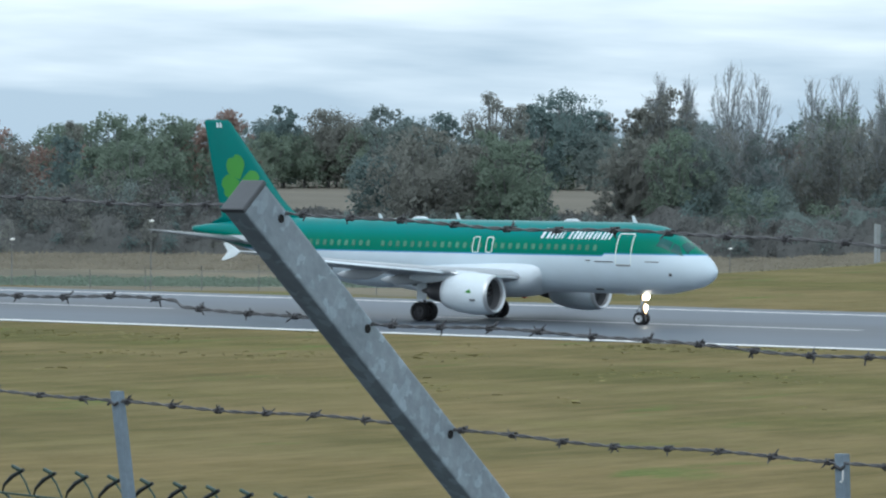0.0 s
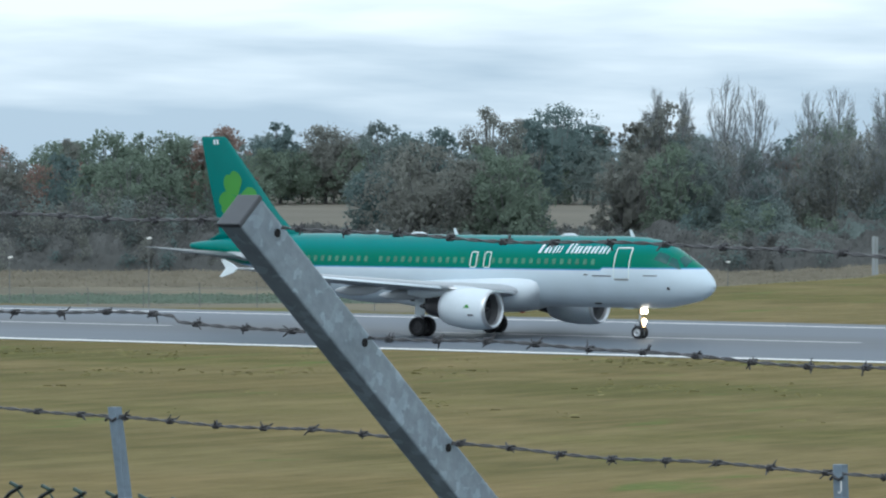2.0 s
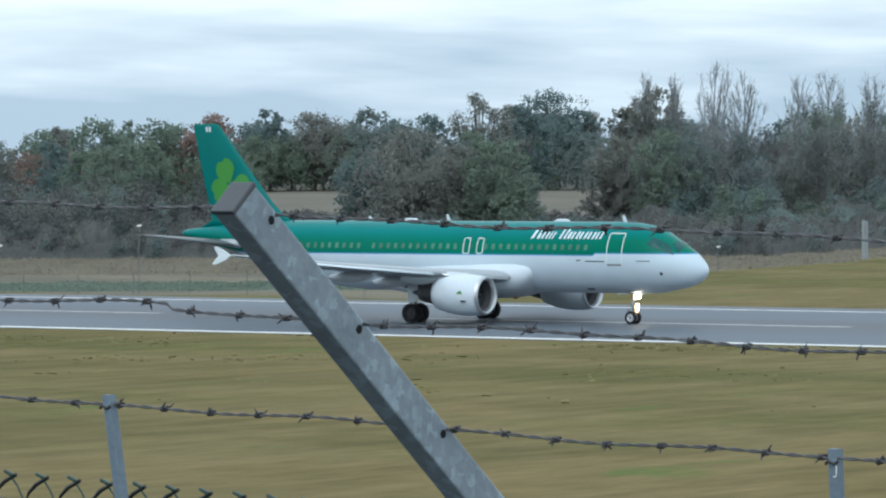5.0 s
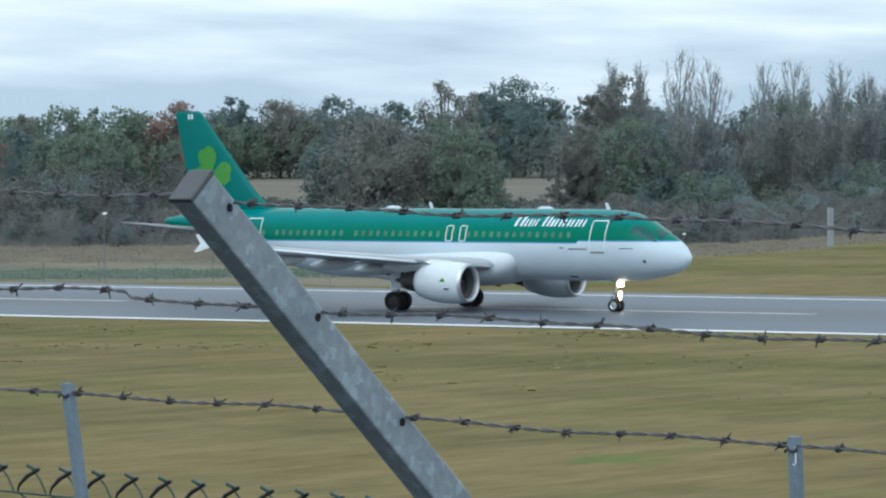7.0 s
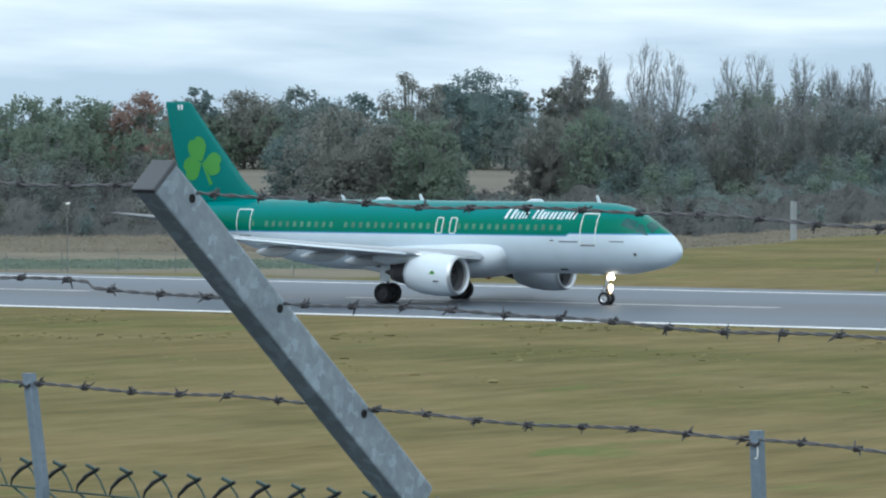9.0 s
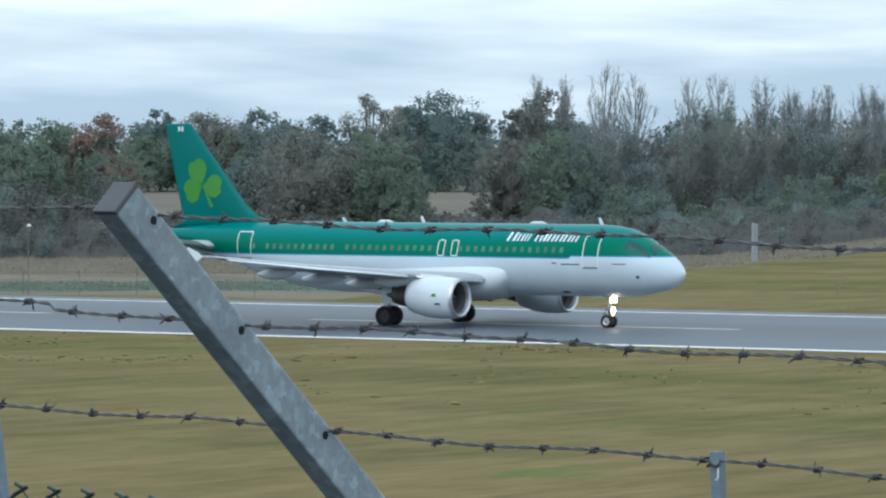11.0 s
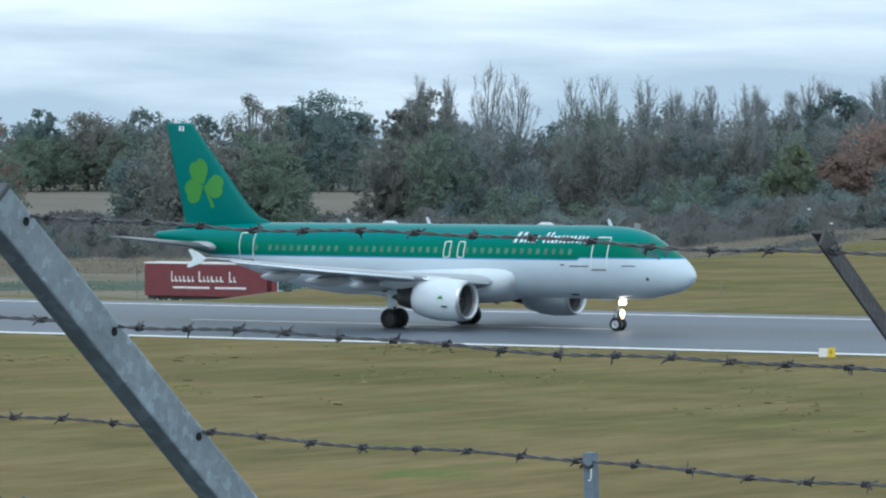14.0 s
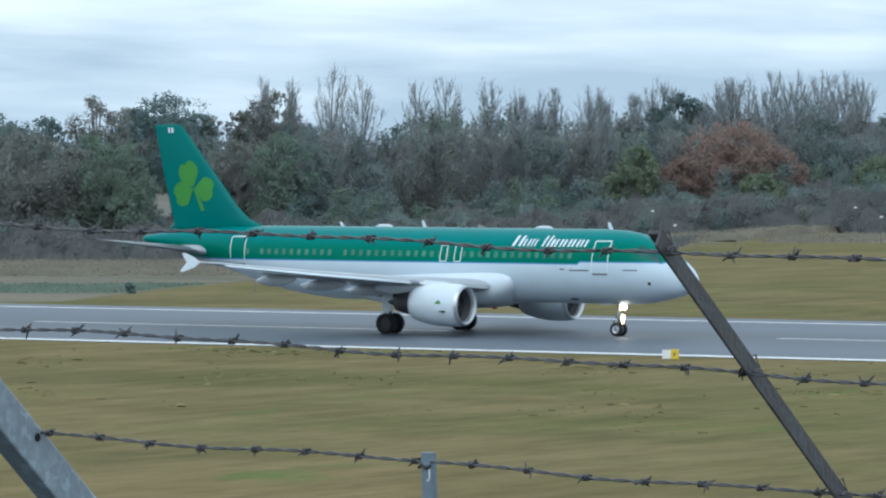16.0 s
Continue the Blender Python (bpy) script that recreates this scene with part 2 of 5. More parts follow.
def rubber_streaks(m):
    """Tyre rubber darkens the middle of the runway in long streaks."""
    nt = m.node_tree
    b = nt.nodes["Principled BSDF"]
    src = b.inputs["Base Color"].links[0].from_socket
    tc = nt.nodes.new("ShaderNodeTexCoord")
    sep = nt.nodes.new("ShaderNodeSeparateXYZ")
    nt.links.new(tc.outputs["Object"], sep.inputs[0])
    mr = nt.nodes.new("ShaderNodeMapRange")
    mr.interpolation_type = "SMOOTHSTEP"
    ab = nt.nodes.new("ShaderNodeMath")
    ab.operation = "ABSOLUTE"
    nt.links.new(sep.outputs[1], ab.inputs[0])
    nt.links.new(ab.outputs[0], mr.inputs[0])
    mr.inputs["From Min"].default_value, mr.inputs["From Max"].default_value = 2.0, 13.0
    mr.inputs["To Min"].default_value, mr.inputs["To Max"].default_value = 1.0, 0.0
    mp = nt.nodes.new("ShaderNodeMapping")
    mp.inputs["Scale"].default_value = (0.006, 0.6, 1)
    nt.links.new(tc.outputs["Object"], mp.inputs[0])
    n = nt.nodes.new("ShaderNodeTexNoise")
    n.inputs["Scale"].default_value, n.inputs["Detail"].default_value = 1.0, 5
    nt.links.new(mp.outputs[0], n.inputs["Vector"])
    k = nt.nodes.new("ShaderNodeMath")
    k.operation = "MULTIPLY"
    nt.links.new(mr.outputs[0], k.inputs[0])
    nt.links.new(n.outputs["Fac"], k.inputs[1])
    mx = nt.nodes.new("ShaderNodeMix")
    mx.data_type = "RGBA"
    nt.links.new(k.outputs[0], mx.inputs["Factor"])
    nt.links.new(src, mx.inputs["A"])
    mx.inputs["B"].default_value = (0.035, 0.036, 0.040, 1)
    nt.links.new(mx.outputs["Result"], b.inputs["Base Color"])


rubber_streaks(asphalt)
line_paint = mat("line_paint", (0.78, 0.78, 0.76), 0.6, var=0.08, scale=0.7, fine=8)
worn_paint = mat("worn_paint", (0.46, 0.46, 0.46), 0.6, var=0.25, scale=0.7, fine=6)
road_mat = mat("road_surface", (0.135, 0.142, 0.145), 0.85, var=0.12, scale=0.08, fine=1.5)


def strip(name, us, va, vb, z, material, label, category):
    """A flat ribbon; va and vb may follow u."""
    bm = BM()
    fa, fb = (va if callable(va) else lambda u: va), (vb if callable(vb) else lambda u: vb)
    low = [bm.verts.new((u, fa(u), z)) for u in us]
    top = [bm.verts.new((u, fb(u), z)) for u in us]
    for i in range(len(us) - 1):
        bm.faces.new((low[i], low[i + 1], top[i + 1], top[i]))
    at = Matrix.Translation(MID) @ Matrix.Rotation(-LIE, 4, "Z")
    return tagged(part(name, bm, material, at=at), label, category, kind="structure")


def build_runway():
    rnd = random.Random(4)
    us = [-420 + 6 * i for i in range(190)]
    ragged = {u: rnd.uniform(-0.35, 0.35) for u in us}
    strip("runway", us, lambda u: -23.9 + ragged[u], lambda u: 27.6 + 0.5 * ragged[u], 0.02, asphalt, "grey asphalt runway with rubber streaks, damp sheen", "runway")
    strip("edge_line", us, -23.45, -22.05, 0.026, line_paint, "continuous white painted runway edge line", "line")
    strip("edge_line", [u for u in us if u > -98], 22.05, 22.95, 0.026, line_paint, "continuous white painted runway edge line", "line")
    bend = [-96 - 2 * i for i in range(14)]
    strip("edge_line", list(reversed(bend)), lambda u: 22.05 - ((-96 - u) / 9) ** 1.6, lambda u: 22.95 - ((-96 - u) / 9) ** 1.6, 0.0265, line_paint, "white edge line curving in at the turnoff", "line")
    for k in range(-8, 14):
        u = k * 50 - 2
        strip("centre_line_dash", [u, u + 10, u + 20, u + 30], -0.45, 0.45, 0.026, worn_paint, "worn white centre line dash on asphalt", "line")


build_runway()


# ---------------------------------------------------------------- the airliner: x forward (nose at 0), y to port, z up from the runway


def livery(name):
    """Green crown over white belly, with a thin blue rule between them, waxed; skylight and belly shade are painted in.
    """
    m = bpy.data.materials.new(name)
    m.use_nodes = True
    nt = m.node_tree
    b = nt.nodes["Principled BSDF"]
    b.inputs["Roughness"].default_value, b.inputs["Specular IOR Level"].default_value = 0.3, 0.14
    tc = nt.nodes.new("ShaderNodeTexCoord")
    sep = nt.nodes.new("ShaderNodeSeparateXYZ")
    nt.links.new(tc.outputs["Object"], sep.inputs[0])

    def ramp(src, lo, hi, stops, mode="LINEAR"):
        mr = nt.nodes.new("ShaderNodeMapRange")
        mr.inputs["From Min"].default_value, mr.inputs["From Max"].default_value = lo, hi
        nt.links.new(src, mr.inputs[0])
        r = nt.nodes.new("ShaderNodeValToRGB")
        r.color_ramp.interpolation = mode
        while len(r.color_ramp.elements) < len(stops):
            r.color_ramp.elements.new(0.5)
        for e, (p, c) in zip(r.color_ramp.elements, stops):
            e.position, e.color = p, (*c, 1)
        nt.links.new(mr.outputs[0], r.inputs[0])
        return r.outputs[0]

    # the white rises a little ahead of the front door
    step = nt.nodes.new("ShaderNodeMapRange")
    step.inputs["From Min"].default_value, step.inputs["From Max"].default_value = -6.6, -6.4
    step.inputs["To Min"].default_value, step.inputs["To Max"].default_value = 0.0, -0.13
    nt.links.new(sep.outputs[0], step.inputs[0])
    zz = nt.nodes.new("ShaderNodeMath")
    nt.links.new(sep.outputs[2], zz.inputs[0])
    nt.links.new(step.outputs[0], zz.inputs[1])
    # belly greyed as painted underside shade; upper crown paler as painted skylight
    white, blue, low, sky_lit = (0.610, 0.715, 0.795), (0.08, 0.30, 0.62), (0.0, 0.165, 0.108), (0.0, 0.192, 0.188)
    c = ramp(zz.outputs[0], 1.0, 6.0, ((0.0, (0.55, 0.60, 0.65)), (0.3, white), (0.588, white), (0.598, blue), (0.612, low), (0.74, low), (0.86, sky_lit)))
    n = nt.nodes.new("ShaderNodeTexNoise")
    n.inputs["Scale"].default_value, n.inputs["Detail"].default_value = 0.7, 6
    nt.links.new(tc.outputs["Object"], n.inputs["Vector"])
    dirt = ramp(n.outputs["Fac"], 0.3, 0.7, ((0, (0.93, 0.93, 0.92)), (1, (1, 1, 1))))
    mx = nt.nodes.new("ShaderNodeMix")
    mx.data_type, mx.blend_type = "RGBA", "MULTIPLY"
    mx.inputs["Factor"].default_value = 1.0
    nt.links.new(c, mx.inputs["A"])
    nt.links.new(dirt, mx.inputs["B"])
    nt.links.new(mx.outputs["Result"], b.inputs["Base Color"])
    return m


skin = livery("airliner_paint")
green_paint = mat("green_paint", (0.0, 0.150, 0.138), 0.4, var=0.06, scale=0.5, fine=6, spec=0.18)
white_paint = mat("white_paint", (0.655, 0.73, 0.785), 0.35, var=0.06, scale=0.6, fine=9, coat=0.2)
grey_paint = mat("grey_wing_paint", (0.40, 0.43, 0.46), 0.4, var=0.08, scale=0.5, fine=9)
bare_metal = mat("bare_metal", (0.60, 0.62, 0.64), 0.42, metal=0.9, var=0.06, scale=1, fine=12)
dark_metal = mat("dark_metal", (0.055, 0.055, 0.06), 0.5, metal=0.5, var=0.15, scale=2, fine=20)
dark_duct = mat("intake_duct", (0.14, 0.145, 0.155), 0.5, metal=0.3, var=0.1, scale=2, fine=10)
leg_paint = mat("leg_paint", (0.20, 0.21, 0.22), 0.5, var=0.15, scale=3, fine=20)
tail_grey = mat("tailplane_grey", (0.20, 0.215, 0.225), 0.45, var=0.1, scale=0.6, fine=9)
rubber = mat("tyre_rubber", (0.018, 0.018, 0.02), 0.8, var=0.2, scale=3, fine=30)
clover_paint = mat("clover_paint", (0.045, 0.245, 0.030), 0.4, var=0.05, scale=1, fine=12)
rust_red = mat("beacon_red", (0.42, 0.03, 0.02), 0.25, var=0.05, scale=4, fine=20)
outline_paint = mat("outline_paint", (0.70, 0.78, 0.76), 0.4, var=0.04, scale=2, fine=12)
window_mat = mat("cabin_window", (0.050, 0.195, 0.125), 0.25, var=0.2, scale=3, fine=10, rand=0.5)
cockpit_glass = mat("cockpit_glass", (0.018, 0.095, 0.092), 0.2, var=0.1, scale=2, fine=9, spec=0.25)
lamp_white = glow("landing_light", (1.0, 0.90, 0.70), 22.0)
lamp_soft = glow("warm_lamp_and_bloom", (1.0, 0.62, 0.26), 3.0)

# stations aft of the nose: centre height, half width, half height
BODY = ((0.0, 3.14, 0.03, 0.03), (0.06, 3.14, 0.20, 0.20), (0.2, 3.15, 0.40, 0.41), (0.5, 3.19, 0.70, 0.70), (1.0, 3.27, 1.03, 1.02), (1.7, 3.40, 1.36, 1.31), (2.3, 3.53, 1.57, 1.56),
        (2.9, 3.65, 1.71, 1.80), (3.6, 3.75, 1.83, 1.95), (4.6, 3.82, 1.92, 2.04), (6.0, 3.85, 1.97, 2.07), (9.0, 3.85, 1.975, 2.07), (14.0, 3.85, 1.975, 2.07), (19.0, 3.85, 1.975, 2.07),
        (23.6, 3.85, 1.975, 2.07), (25.2, 3.92, 1.95, 2.0), (27.0, 4.06, 1.87, 1.86), (29.0, 4.30, 1.69, 1.60), (31.0, 4.57, 1.42, 1.28), (33.0, 4.78, 1.08, 0.94), (35.0, 4.94, 0.70, 0.60),
        (36.6, 5.03, 0.40, 0.34), (37.4, 5.07, 0.22, 0.20), (37.57, 5.08, 0.10, 0.09))


def body_at(s):
    for a, b in zip(BODY, BODY[1:]):
        if a[0] <= s <= b[0]:
            t = (s - a[0]) / (b[0] - a[0])
            return [a[i] + (b[i] - a[i]) * t for i in (1, 2, 3)]
    return list(BODY[-1][1:])


def on_body(s, z, lift=0.012, side=-1):
    """A point of the flank at station s and height z; side -1 is starboard."""
    c, w, h = body_at(s)
    k = max(-0.999, min(0.999, (z - c) / h))
    n = Vector((0, side * math.sqrt(1 - k * k) / w, k / h)).normalized()
    return Vector((-s, side * w * math.sqrt(1 - k * k), z)) + n * lift


def foil(chord, thick, n=11):
    """Airfoil outline, x from 0 at the leading edge to -chord, z about 0."""
    xs = [(1 - math.cos(math.pi * i / (n - 1))) / 2 for i in range(n)]
    half = [5 * thick * (0.2969 * math.sqrt(x) - 0.126 * x - 0.3516 * x * x + 0.2843 * x ** 3 - 0.1015 * x ** 4) for x in xs]
    top = [(-x * chord, h * chord * 1.1) for x, h in zip(xs, half)]
    low = [(-x * chord, -h * chord * 0.9) for x, h in zip(xs, half)]
    return top + list(reversed(low[1:-1]))


def wing_shape(sections):
    """sections: x of the leading edge, y, z, chord, thickness ratio, twist."""
    bm = BM()
    loops = []
    for x, y, z, c, t, tw in sections:
        ca, sa = math.cos(radians(tw)), math.sin(radians(tw))
        loops.append([(x + px * ca, y, z + pz + px * sa) for px, pz in foil(c, t)])
    rings(bm, loops)
    bmesh.ops.recalc_face_normals(bm, faces=bm.faces)
    return bm


def quad_patch(bm, pts):
    bm.faces.new([bm.verts.new(p) for p in pts])


def flank_frame(s0, s1, z0, z1, w, side, lift=0.016, r=0.12, slant=0.0):
    """A rounded outline on the flank, w wide."""
    outer, inner = [], []
    for (cx, cz, a0) in ((s1 - r, z1 - r, 0), (s0 + r, z1 - r, 90), (s0 + r, z0 + r, 180), (s1 - r, z0 + r, 270)):
        for k in range(4):
            a = radians(a0 + 30 * k)
            outer.append((cx + r * math.cos(a), cz + r * math.sin(a)))
            inner.append((cx + (r - w) * math.cos(a), cz + (r - w) * math.sin(a)))
    # extra points up the long sides follow the curve of the hull
    def dense(lp):
        res = []
        for i, p in enumerate(lp):
            q = lp[(i + 1) % len(lp)]
            m = 8 if abs(q[1] - p[1]) > 0.5 else 1
            res += [(p[0] + (q[0] - p[0]) * k / m, p[1] + (q[1] - p[1]) * k / m) for k in range(m)]
        return res
    bm = BM()
    o, i = dense(outer), dense(inner)
    vo = [bm.verts.new(on_body(a, b, lift, side)) for a, b in o]
    vi = [bm.verts.new(on_body(a, b, lift, side)) for a, b in i]
    n = len(vo)
    for k in range(n):
        bm.faces.new((vo[k], vo[(k + 1) % n], vi[(k + 1) % n], vi[k]))
    return bm


def on_round(s, phi, lift, side):
    """A point of the hull at an angle up from the horizontal."""
    c, w, h = body_at(s)
    a = radians(phi)
    n = Vector((0, side * math.cos(a) / w, math.sin(a) / h)).normalized()
    return Vector((-s, side * w * math.cos(a), c + h * math.sin(a))) + n * lift


def hull_patch(bm, corners, side, lift=0.016, place=None, n=5):
    """A four-cornered patch of paint or glass that follows the hull."""
    place = place or on_body
    a, b, c, d = [Vector((*q, 0)) for q in corners]
    grid = []
    for i in range(n + 1):
        row = []
        for j in range(n + 1):
            p = (a.lerp(b, i / n)).lerp(d.lerp(c, i / n), j / n)
            row.append(bm.verts.new(place(p.x, p.y, lift, side)))
        grid.append(row)
    for i in range(n):
        for j in range(n):
            bm.faces.new((grid[i][j], grid[i + 1][j], grid[i + 1][j + 1], grid[i][j + 1]))


def wheel(parent, x, y, r, w, rim):
    hub = new("wheel")
    hub.parent = parent
    hub.matrix_basis = pose(x, y, r)
    turn = Matrix.Rotation(radians(90), 4, "Z")
    part("tyre", lathe(BM(), [(-w * .36, r * .60), (-w * .48, r * .70), (-w * .5, r * .86), (-w * .36, r * .97), (-w * .12, r), (w * .12, r), (w * .36, r * .97), (w * .5, r * .86), (w * .48, r * .70), (w * .36, r * .60)], 28, turn), rubber, hub, "worn black rubber tyre", True)
    bm = lathe(BM(), [(-w * .30, 0.01), (-w * .34, r * .16), (-w * .22, r * .22), (-w * .20, r * .45), (-w * .38, r * .58), (-w * .36, r * .62), (w * .36, r * .62), (w * .38, r * .58), (w * .20, r * .45), (w * .22, r * .22), (w * .34, r * .16), (w * .30, 0.01)], 24, turn)
    for k in range(8):
        a = k * math.pi / 4
        tube(bm, [(r * .33 * math.cos(a), -w * .25, r * .33 * math.sin(a)), (r * .33 * math.cos(a), w * .25, r * .33 * math.sin(a))], r * .05, 6)
    part("rim", bm, rim, hub, "", False)
    return hub


def heart(cx, cz, size, wide, ang, n=40):
    """Outline of one round clover leaf with a shallow notch; its point at (cx, cz)."""
    pts = []
    for i in range(n):
        t = 2 * math.pi * i / n
        y = (0.5 - 0.5 * math.cos(t)) * size
        pinch = min(1, (y / size / 0.42) ** 0.45) if y > 0 else 0
        x = math.sin(t) * 0.5 * wide * (1.04 - 0.14 * math.cos(t)) * pinch
        if y > 0.6 * size:
            y -= 0.11 * size * math.exp(-(x / (0.13 * wide)) ** 2)
        y += 0.05 * size
        ca, sa = math.cos(radians(ang)), math.sin(radians(ang))
        pts.append((cx + x * ca - y * sa, cz + x * sa + y * ca))
    return pts


WHEELS = []


def build_plane():
    plane = new("airliner")
    tagged(plane, "green and white twin-engine passenger airliner on the runway", "airliner")
    bm = BM()
    n = 48
    loops = []
    for s, c, w, h in BODY:
        loops.append([(-s, w * math.cos(t), c + h * math.sin(t)) for t in [2 * math.pi * k / n for k in range(n)]])
    rings(bm, loops)
    bmesh.ops.recalc_face_normals(bm, faces=bm.faces)
    body = part("fuselage", bm, skin, plane, "green crown and white belly with blue rule, skylight and underside shade painted in", True)

    # wing root fairing
    bm = BM()
    loops = []
    for s, w, h, c in ((10.6, 0.7, 0.2, 3.05), (10.75, 1.55, 0.38, 3.02), (11.0, 1.98, 0.64, 2.98), (11.4, 2.14, 0.90, 2.86), (11.9, 2.21, 1.06, 2.77), (12.6, 2.27, 1.16, 2.68), (13.4, 2.30, 1.20, 2.62), (16, 2.32, 1.17, 2.52), (19, 2.2, 1.05, 2.5), (21, 1.8, 0.8, 2.5), (22.6, 0.8, 0.4, 2.4)):
        loops.append([(-s, w * math.copysign(abs(math.cos(t)) ** 0.75, math.cos(t)), c + h * math.copysign(abs(math.sin(t)) ** 0.75, math.sin(t))) for t in [2 * math.pi * k / 28 for k in range(28)]])
    rings(bm, loops)
    bmesh.ops.recalc_face_normals(bm, faces=bm.faces)
    part("belly_fairing", bm, white_paint, plane, "white belly fairing", True)

    for side, tag in ((-1, "starboard"), (1, "port")):
        def sec(x, y, z, c, t, tw):
            return (x, side * y, z, c, t, tw)
        wing = part("wing", wing_shape([sec(-11.6, 1.5, 2.62, 7.0, .13, 1.5), sec(-12.2, 2.5, 2.72, 6.3, .13, 1.5), sec(-14.3, 6.4, 3.05, 4.3, .12, .5), sec(-17.4, 11.8, 3.56, 2.9, .11, -.5), sec(-20.35, 16.4, 4.1, 1.75, .10, -1), sec(-20.8, 16.85, 4.16, 1.5, .09, -1)]), grey_paint, plane, "grey swept wing", True)
        part("slat", wing_shape([sec(-11.95, 2.6, 2.56, 0.75, .2, -16), sec(-14.0, 6.2, 2.88, 0.70, .2, -16)]), bare_metal, wing, "bright extended inner slat", True)
        part("slat", wing_shape([sec(-14.25, 6.9, 2.93, 0.70, .2, -16), sec(-17.1, 11.8, 3.42, 0.58, .2, -15), sec(-20.05, 16.2, 3.96, 0.42, .2, -14)]), white_paint, wing, "pale extended outer slat", True)
        part("flap", wing_shape([sec(-18.0, 2.5, 2.55, 1.3, .10, 5), sec(-18.25, 6.3, 2.96, 1.1, .10, 5)]), grey_paint, wing, "", True)
        part("flap", wing_shape([sec(-18.3, 6.6, 3.0, 1.0, .10, 5), sec(-20.1, 12.6, 3.54, 0.7, .10, 4)]), grey_paint, wing, "", True)
        for y, x, z, ln in ((5.0, -16.4, 2.55, 3.6), (8.6, -17.3, 2.9, 3.3), (11.9, -18.5, 3.22, 2.8)):
            bm = BM()
            loops = [[(x - ln * f, side * y + w * .17 * math.cos(t), z - 0.12 * f + w * (.30 * math.sin(t) - 0.06)) for t in [2 * math.pi * k / 12 for k in range(12)]] for f, w in ((0, .08), (.12, .6), (.35, 1), (.65, 1), (.88, .6), (1, .08))]
            rings(bm, loops)
            bmesh.ops.recalc_face_normals(bm, faces=bm.faces)
            part("flap_fairing", bm, grey_paint, wing, "grey flap track fairing", True)
        # wing tip fence: an arrow shaped plate
        bm = BM()
        out = [(-20.7, 4.06), (-21.1, 4.34), (-21.7, 4.58), (-21.86, 4.56), (-21.55, 4.06), (-21.98, 3.60), (-21.80, 3.56), (-21.05, 3.80)]
        for yy in (16.83, 16.93):
            bm.faces.new([bm.verts.new((x - 0.75, side * (yy + 0.06 * abs(z - 4.06)), z + 0.1)) for x, z in out])
        bm.verts.ensure_lookup_table()
        m = len(out)
        for k in range(m):
            bm.faces.new([bm.verts[k], bm.verts[(k + 1) % m], bm.verts[m + (k + 1) % m], bm.verts[m + k]])
        bmesh.ops.recalc_face_normals(bm, faces=bm.faces)
        part("wingtip_fence", bm, white_paint, wing, "white arrow-shaped wing tip fence")

        # engine
        ex, ey, ez = -11.35, side * 5.75, 1.72
        at = pose(ex, ey, ez, 0, 1.5, 0)
        eng = part("engine", lathe(BM(), [(-0.12, 0.93), (0.0, 1.0), (-0.10, 1.09), (-0.35, 1.15), (-0.9, 1.20), (-1.6, 1.21), (-2.4, 1.13), (-3.05, 0.98), (-3.35, 0.88), (-3.34, 0.84), (-2.6, 0.80)], 44, Matrix()), white_paint, plane, "white engine nacelle", True, at)
        part("inlet_lip", lathe(BM(), [(-0.36, 0.905), (-0.12, 0.935), (0.012, 1.0), (-0.09, 1.098), (-0.20, 1.13)], 44), bare_metal, eng, "polished metal intake lip", True)
        part("inlet_duct", lathe(BM(), [(-0.95, 0.87), (-0.5, 0.90), (-0.34, 0.906)], 44), dark_duct, eng, "dark grey intake duct", True)
        bm = lathe(BM(), [(-0.90, 0.87), (-0.92, 0.30), (-0.60, 0.20), (-0.38, 0.02)], 36)
        part("fan_hub", bm, dark_metal, eng, "dark fan hub", True)
        for k in range(18):
            a = 2 * math.pi * k / 18
            r = Matrix.Rotation(a, 4, "X")
            bm = BM()
            quad_patch(bm, [r @ Vector(p) for p in ((-0.74, -0.06, 0.26), (-0.86, 0.06, 0.26), (-0.88, 0.13, 0.86), (-0.72, -0.13, 0.86))])
            bmesh.ops.solidify(bm, geom=bm.faces[:], thickness=0.012)
            part("fan_blade", bm, dark_duct, eng)
        part("core_nozzle", lathe(BM(), [(-2.9, 0.74), (-3.5, 0.68), (-4.2, 0.56), (-4.55, 0.47), (-4.54, 0.43), (-4.0, 0.45)], 32), dark_metal, eng, "sooty dark core nozzle", True)
        part("exhaust_plug", lathe(BM(), [(-3.9, 0.32), (-4.5, 0.27), (-5.1, 0.10), (-5.25, 0.01)], 24), dark_metal, eng, "", True)
        bm = BM()
        loops = [[(x, ey + w * cx, z0 if cz < 0 else z1) for cx, cz in ((-1, -1), (1, -1), (1, 1), (-1, 1))] for x, w, z0, z1 in ((-12.1, .04, 2.78, 2.86), (-12.9, .16, 2.6, 3.02), (-14.4, .2, 2.4, 3.1), (-16.2, .16, 2.3, 2.95), (-17.4, .04, 2.5, 2.75))]
        rings(bm, loops)
        part("pylon", bm, white_paint, plane, "white engine pylon", True)
        if side < 0:
            bm = BM()
            quad_patch(bm, [Vector((-0.95 - dx, -math.sqrt(max(0, 1.222 ** 2 - z * z)), z)) for dx, z in ((0, .08), (.42, .08), (.3, .22), (.14, .30))])
            part("nacelle_mark", bm, clover_paint, eng, "small green mark")
            bm = BM()
            box(bm, (-1.05, -1.222, -0.36), (-0.72, -1.13, -0.28))
            part("nacelle_vent", bm, dark_metal, eng)

